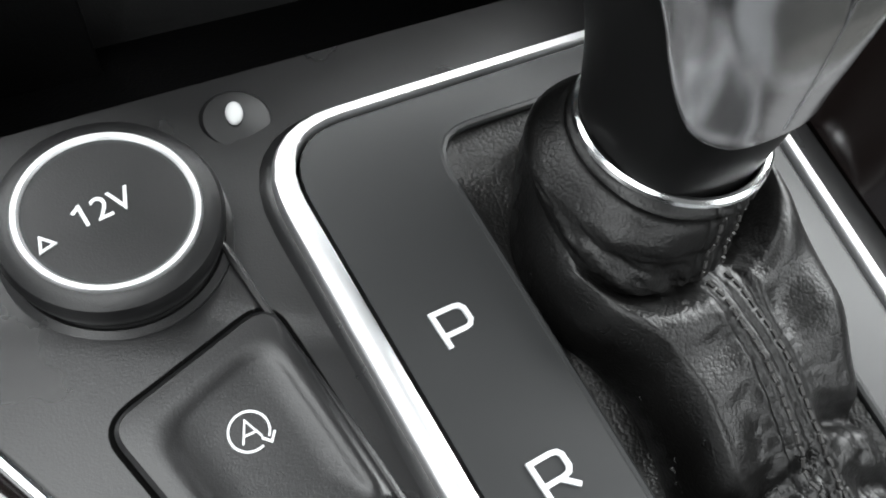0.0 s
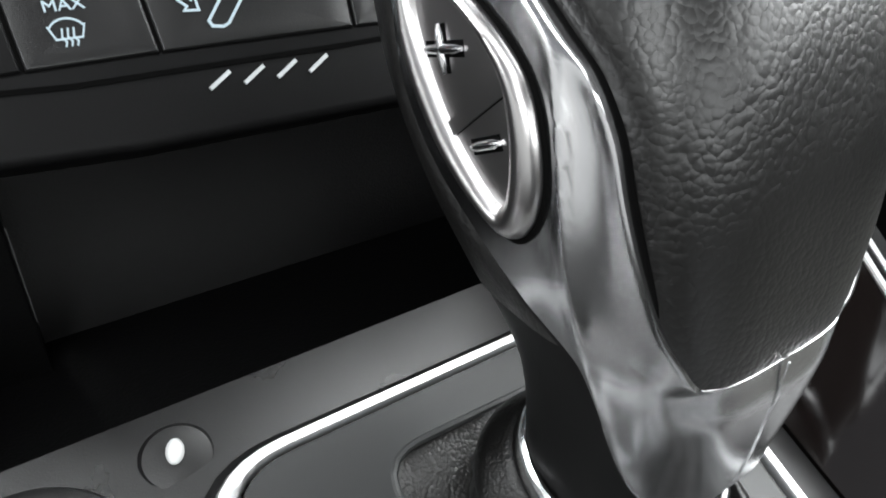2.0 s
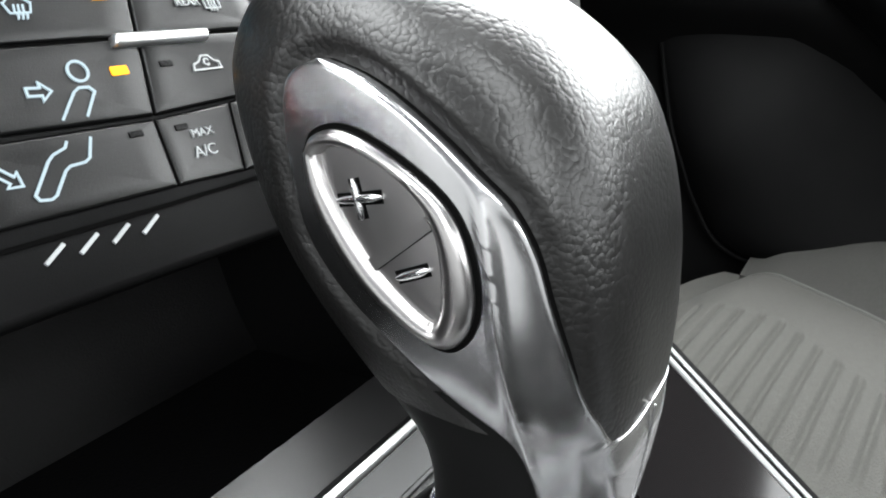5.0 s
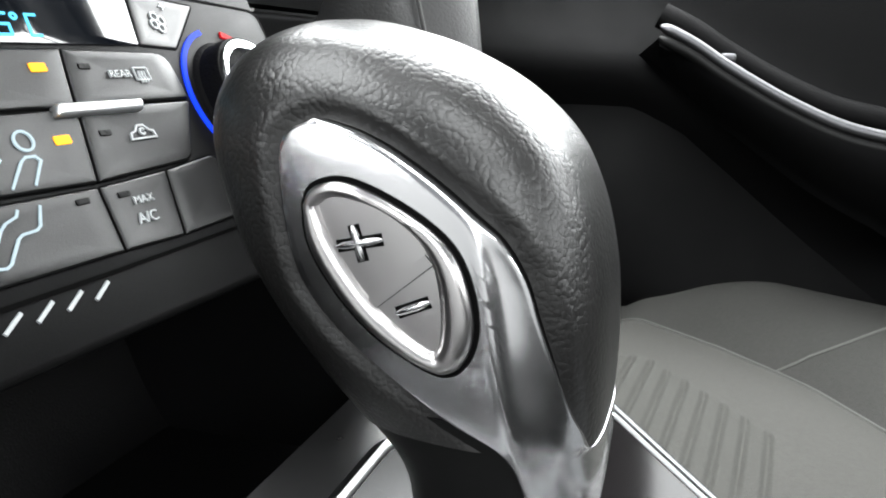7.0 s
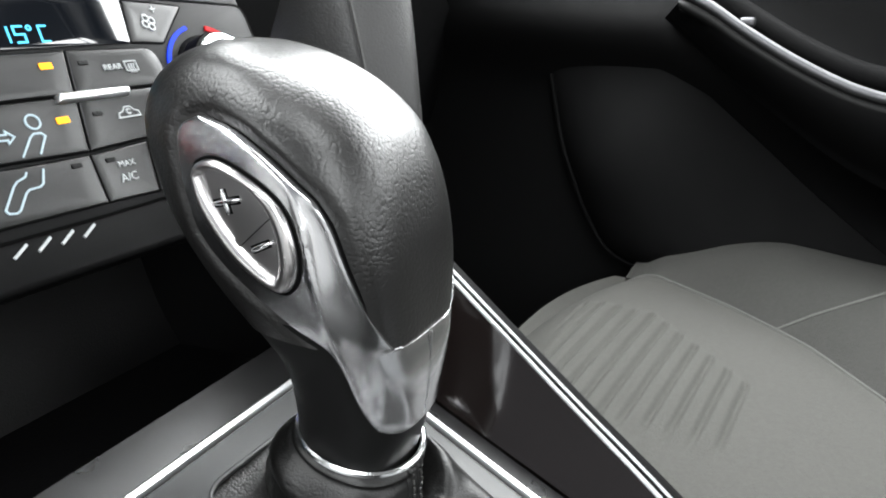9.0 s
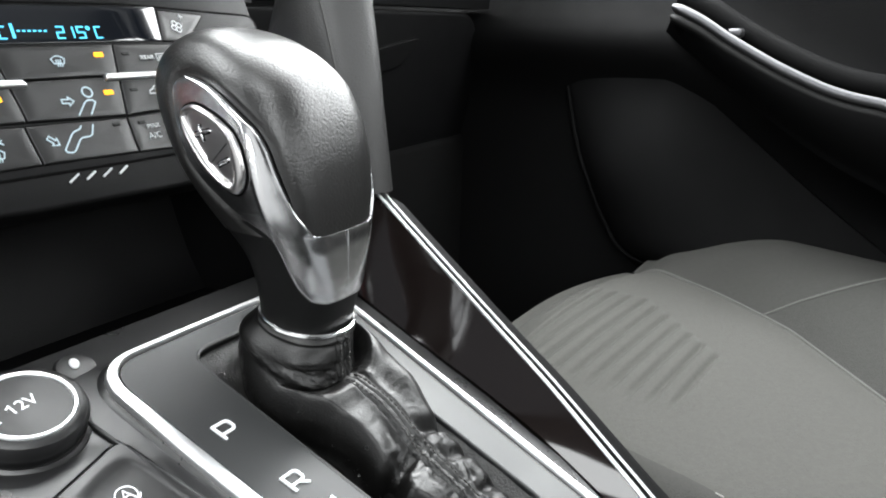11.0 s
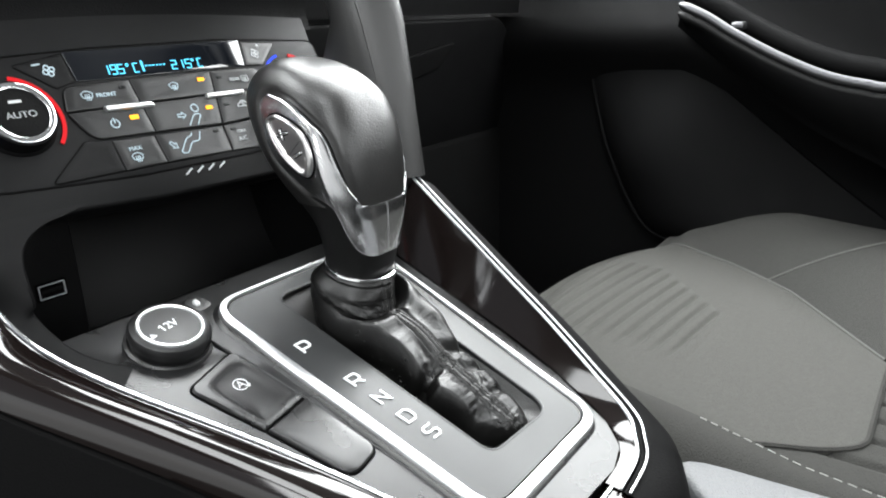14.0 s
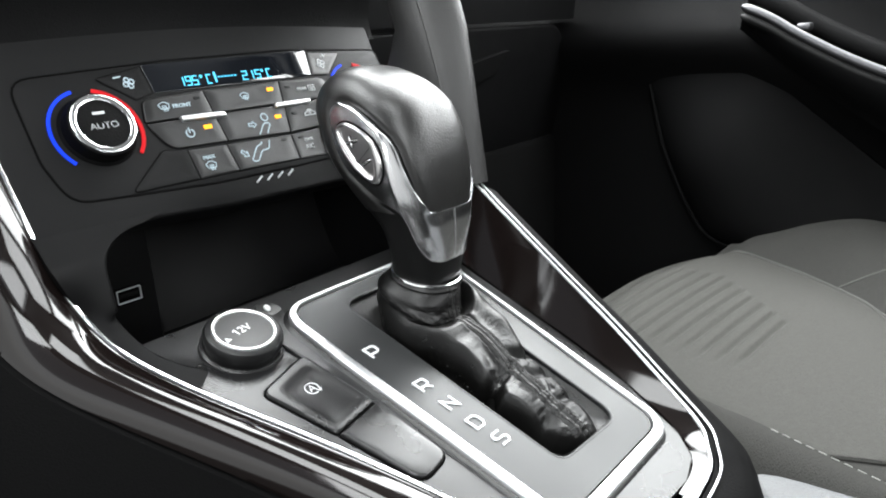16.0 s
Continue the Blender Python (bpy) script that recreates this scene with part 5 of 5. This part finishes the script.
# ---- padded pad on the right of the stack ----
pad = thing("knee_pad", (0.11, 0.15, 0.58), "padded black leather pad beside the centre stack", "dashboard pad")
bm = bmesh.new()
loops = []
for i in range(29):
    t = i / 28
    c = Vector((0.1050, 0.1130, 0.588)).lerp(Vector((0.1040, 0.1680, 0.800)), t) + Vector((0, -0.008 * math.sin(math.pi * t), 0))
    wdt, dep = 0.0190 - 0.0005 * t, 0.030 + 0.085 * max(0.0, 1 - t / 0.50)
    row = []
    for k in range(24):
        a_ = 2 * math.pi * k / 24
        ca, sa = math.cos(a_), math.sin(a_)
        row.append(c + Vector((wdt * math.copysign(abs(ca) ** 0.8, ca), dep / 2 + dep / 2 * math.copysign(abs(sa) ** 0.7, sa) - 0.006 - 0.55 * wdt * math.copysign(abs(ca) ** 0.8, ca) * (sa < 0.5), 0)))
    loops.append(row)
rings = skin(bm, loops)
cap(bm, rings[0])
cap(bm, rings[-1])
part("pad_body", bm, PAD_LEATHER, pad, "grained black leather pad")
part("pad_seam", tube([Vector((0.0905 - 0.003 * t, 0.1130 + 0.055 * t - 0.008 * math.sin(math.pi * t) - 0.0015 + 0.004 * t, 0.590 + 0.205 * t)) for t in [k / 24 for k in range(25)]], 0.0007, 6), SEAM_THREAD, pad)

# ---- passenger side ----
dash = thing("dashboard", (0.35, 0.5, 0.5), "dark soft plastic dashboard with glovebox", "dashboard")
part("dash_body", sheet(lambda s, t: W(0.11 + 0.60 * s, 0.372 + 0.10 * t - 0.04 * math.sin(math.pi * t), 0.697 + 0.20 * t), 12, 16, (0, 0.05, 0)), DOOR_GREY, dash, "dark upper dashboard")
# overhang above the view, added to keep windscreen light off the glovebox
part("dash_shade_board", sheet(lambda s, t: W(0.12 + 0.60 * s, 0.270 + 0.215 * t + 0.03 * (2 * s - 1) ** 2, 0.852 + 0.035 * math.sin(math.pi / 2 * t) - 0.012 * (1 - t) ** 4), 12, 12, (0, 0, -0.03)), SOFT, dash, "unseen dark overhang added to shade the glovebox")
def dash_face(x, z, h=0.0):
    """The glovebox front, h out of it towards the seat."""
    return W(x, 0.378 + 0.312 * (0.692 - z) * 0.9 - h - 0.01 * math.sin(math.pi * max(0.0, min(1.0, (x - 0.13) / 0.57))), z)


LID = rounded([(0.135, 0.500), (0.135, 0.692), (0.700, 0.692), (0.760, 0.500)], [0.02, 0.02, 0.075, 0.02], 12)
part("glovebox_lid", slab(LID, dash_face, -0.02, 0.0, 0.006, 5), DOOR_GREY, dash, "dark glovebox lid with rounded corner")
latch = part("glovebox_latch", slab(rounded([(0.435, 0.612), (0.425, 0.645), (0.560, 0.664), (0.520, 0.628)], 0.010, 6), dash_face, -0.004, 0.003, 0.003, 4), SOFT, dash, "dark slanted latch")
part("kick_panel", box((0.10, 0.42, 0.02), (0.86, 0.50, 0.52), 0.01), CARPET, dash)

door = thing("door_1", (0.74, 0, 0.3), "black passenger door trim with satin handle strip", "door", kind="structure")


def door_skin(s, t):
    """The inner face of the door: s rearwards, t up."""
    y, z = 0.62 - 1.6 * s, 0.05 + 0.80 * t
    shelf = 0.045 * bump(z - 0.60 - 0.5 * max(-0.12, min(0.12, y)), 0.05)
    return W(0.715 + 0.03 * t - shelf, y, z)


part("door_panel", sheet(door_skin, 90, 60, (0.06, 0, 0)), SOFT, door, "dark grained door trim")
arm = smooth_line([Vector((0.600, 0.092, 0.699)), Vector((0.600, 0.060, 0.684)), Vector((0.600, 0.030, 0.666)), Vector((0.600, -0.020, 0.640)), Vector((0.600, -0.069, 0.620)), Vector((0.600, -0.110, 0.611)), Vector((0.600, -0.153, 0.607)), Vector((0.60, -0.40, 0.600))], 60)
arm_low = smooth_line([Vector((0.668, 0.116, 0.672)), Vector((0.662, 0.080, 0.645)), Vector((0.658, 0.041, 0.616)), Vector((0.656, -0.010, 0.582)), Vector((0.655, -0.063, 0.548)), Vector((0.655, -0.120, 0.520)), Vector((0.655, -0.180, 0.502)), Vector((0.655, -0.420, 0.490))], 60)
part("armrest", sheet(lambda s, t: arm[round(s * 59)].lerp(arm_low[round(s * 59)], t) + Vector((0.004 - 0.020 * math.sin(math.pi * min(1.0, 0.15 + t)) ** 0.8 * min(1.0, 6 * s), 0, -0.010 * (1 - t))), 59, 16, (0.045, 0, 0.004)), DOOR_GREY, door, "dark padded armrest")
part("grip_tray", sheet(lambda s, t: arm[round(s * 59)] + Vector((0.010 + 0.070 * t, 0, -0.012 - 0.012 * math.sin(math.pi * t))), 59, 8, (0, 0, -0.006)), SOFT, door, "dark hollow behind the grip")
slim = [math.sqrt(max(0.03, 1 - (1 - min(1.0, (i + 0.2) / 3)) ** 2)) for i in range(60)]
part("grip_rail", tube(arm, [0.0056 * q for q in slim], 14), GRIP, door, "dark satin metal grip rail")
part("grip_lip", tube([p + Vector((-0.001, 0, -0.0105)) for p in arm], [0.0058 * q for q in slim], 12), NECK, door, "black grip lip")
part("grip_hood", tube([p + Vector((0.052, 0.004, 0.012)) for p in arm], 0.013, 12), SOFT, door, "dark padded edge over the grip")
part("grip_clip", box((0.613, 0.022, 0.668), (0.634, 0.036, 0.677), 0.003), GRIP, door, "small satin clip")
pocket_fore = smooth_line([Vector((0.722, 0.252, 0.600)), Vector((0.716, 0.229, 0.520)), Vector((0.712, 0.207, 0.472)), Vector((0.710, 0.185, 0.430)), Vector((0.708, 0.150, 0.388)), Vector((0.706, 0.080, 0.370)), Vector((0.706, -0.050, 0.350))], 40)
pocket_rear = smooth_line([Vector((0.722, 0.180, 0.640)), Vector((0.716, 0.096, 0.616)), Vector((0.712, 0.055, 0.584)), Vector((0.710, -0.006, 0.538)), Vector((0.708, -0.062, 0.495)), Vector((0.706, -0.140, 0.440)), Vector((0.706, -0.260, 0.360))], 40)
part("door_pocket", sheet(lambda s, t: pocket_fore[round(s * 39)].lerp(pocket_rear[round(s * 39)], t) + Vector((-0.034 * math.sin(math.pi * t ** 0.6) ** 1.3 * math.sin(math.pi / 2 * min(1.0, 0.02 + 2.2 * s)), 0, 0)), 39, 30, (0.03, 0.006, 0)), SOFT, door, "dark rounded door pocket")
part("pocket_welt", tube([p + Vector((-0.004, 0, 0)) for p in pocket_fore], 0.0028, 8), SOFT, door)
part("window_frame", box((0.765, -1.4, 0.84), (0.82, 0.4, 0.88), 0.008), GLASS, door)

# ---- passenger seat ----
seat = thing("passenger_seat", (0.40, -0.15, 0.02), "grey cloth passenger seat with ribbed insert", "car seat")
FAR = [(0.165, 0.640), (0.095, 0.628), (0.0, 0.572), (-0.077, 0.512), (-0.173, 0.395), (-0.24, 0.36), (-0.5, 0.36)]


def far_seam(y):
    return table(-y, [(-a, b) for a, b in FAR])[0]


def near_seam(y):
    return table(-y, [(-0.165, 0.262), (-0.08, 0.245), (0.0, 0.231), (0.065, 0.215), (0.148, 0.192), (0.5, 0.15)])[0]


def seat_top(x, y):
    z = 0.400 - 0.04 * max(0.0, -y - 0.05)
    front = 0.165 - 0.9 * (x - 0.42) ** 2
    if y > front - 0.06:
        d = (y - (front - 0.06)) / 0.06
        z -= 0.030 * d * d
    return z


def shield_end(s):
    """Where the pale insert ends towards the rear."""
    return -0.112 - 0.066 * (1 - (1 - min(1.0, s / 0.26)) ** 2)


def seat_insert(s, t):
    y = 0.18 - (0.18 - shield_end(s)) * t
    a, b = near_seam(y), far_seam(y)
    x = a + (b - a) * s
    z = seat_top(x, y) + 0.010 * math.sin(math.pi * s) ** 0.7
    # sunk grooves across the middle
    w = (y + 0.10 * (x - 0.305) - 0.128) / 0.0168
    inside = max(0.0, min(1.0, (x - 0.280) / 0.030)) * max(0.0, min(1.0, (0.500 - 1.1 * max(0, 0.06 - y) - x) / 0.008)) * max(0.0, min(1.0, (0.135 - y) / 0.01)) * max(0.0, min(1.0, (y + 0.040) / 0.008))
    z -= 0.0036 * inside * (bump((w + 0.5) % 1.0 - 0.5, 0.17) - 0.30)
    return W(x, y, z)


def seat_rear(s, t):
    y = shield_end(s) - 0.002 - 0.36 * t
    a, b = near_seam(y), far_seam(max(y, -0.17)) + 0.02 * t
    x = a + (b - a) * s
    return W(x, y, seat_top(x, y) - 0.0015 + 0.010 * math.sin(math.pi * s) ** 0.7 * (1 - 0.6 * t) - 0.004 * bump(((x - 0.2) / 0.028) % 1.0 - 0.5, 0.10))


part("seat_rear_panel", sheet(seat_rear, 160, 40, (0, 0, -0.05)), CLOTH_DARK, seat, "dark grooved cloth rear panel")
part("piping", tube([seat_insert(k / 30, 1.0) + Vector((0, -0.001, -0.001)) for k in range(31)], 0.0022, 6), CLOTH_DARK, seat)
part("piping", tube([W(far_seam(y), y, seat_top(far_seam(y), y) + 0.001) for y in [0.12 - 0.295 * k / 40 for k in range(41)]], 0.0020, 6), PIPING, seat, "paler cloth piping")
part("seat_insert", sheet(seat_insert, 110, 420, (0, 0, -0.05)), CLOTH, seat, "pale grey ribbed cloth insert")


def near_bolster(s, t):
    y = 0.19 - 0.70 * t
    a = near_seam(y)
    x = a - 0.075 * s
    z = seat_top(a, y) - 0.055 * s ** 1.6 + 0.008 * math.sin(math.pi * min(1, s * 1.3))
    z += 0.00055 * math.sin((y + 0.55 * x) * 2000) * min(1, 6 * s)
    return W(x, y, z)


part("near_bolster", sheet(near_bolster, 30, 900, (0, 0, -0.05)), CLOTH_DARK, seat, "dark ribbed cloth side bolster")


def far_bolster(s, t):
    y = 0.115 - 0.635 * t
    a = far_seam(y)
    x = a + (0.710 - a) * s
    rise = max(0.0, min(1.0, (0.125 - y) / 0.18))
    rise = rise * rise * (3 - 2 * rise)
    z = seat_top(a, min(y, 0.10)) + 0.047 * rise * math.sin(math.pi / 2 * min(1, s * 1.5)) - 0.14 * max(0, s - 0.75) ** 1.5 - 0.10 * max(0.0, y - 0.09)
    return W(x, y, z)


part("far_bolster", sheet(far_bolster, 24, 80, (0, 0, -0.06)), CLOTH_DARK, seat, "dark grey cloth raised side bolster")


def bolster_patch(s, t):
    q = 0.80 * s
    y0 = -0.048 - 0.17 * q
    return far_bolster(q, (0.115 - (y0 + (-0.52 - y0) * t)) / 0.635) + Vector((0, 0, 0.0018))


part("bolster_patch", sheet(bolster_patch, 20, 60, (0, 0, -0.0012)), CLOTH_DARK, seat, "darker cloth side patch")
part("piping", tube([bolster_patch(k / 30, 0.0) for k in range(31)], 0.0016, 6), PIPING, seat, "paler cloth piping")
part("seat_front", sheet(lambda s, t: W(0.18 + 0.49 * s, 0.185 - 0.05 * abs(2 * s - 1) ** 3 - 0.02 * t + 0.012 * math.sin(math.pi * t), 0.372 - 0.22 * t), 30, 12, (0, -0.05, 0)), CLOTH, seat, "grey cloth seat front")
part("seat_base", box((0.20, -0.55, 0.02), (0.64, 0.10, 0.34), 0.02), SOFT, seat)
bm = bmesh.new()
for q in range(40):
    y0 = -0.072 - q * 0.0085
    p = [W(near_seam(y) - 0.003, y, seat_top(near_seam(y), y) + 0.0015) for y in (y0, y0 - 0.0025, y0 - 0.0052)]
    tube(p, 0.00042, 5, bm)
part("seam_stitches", bm, THREAD, seat, "pale seam stitches")
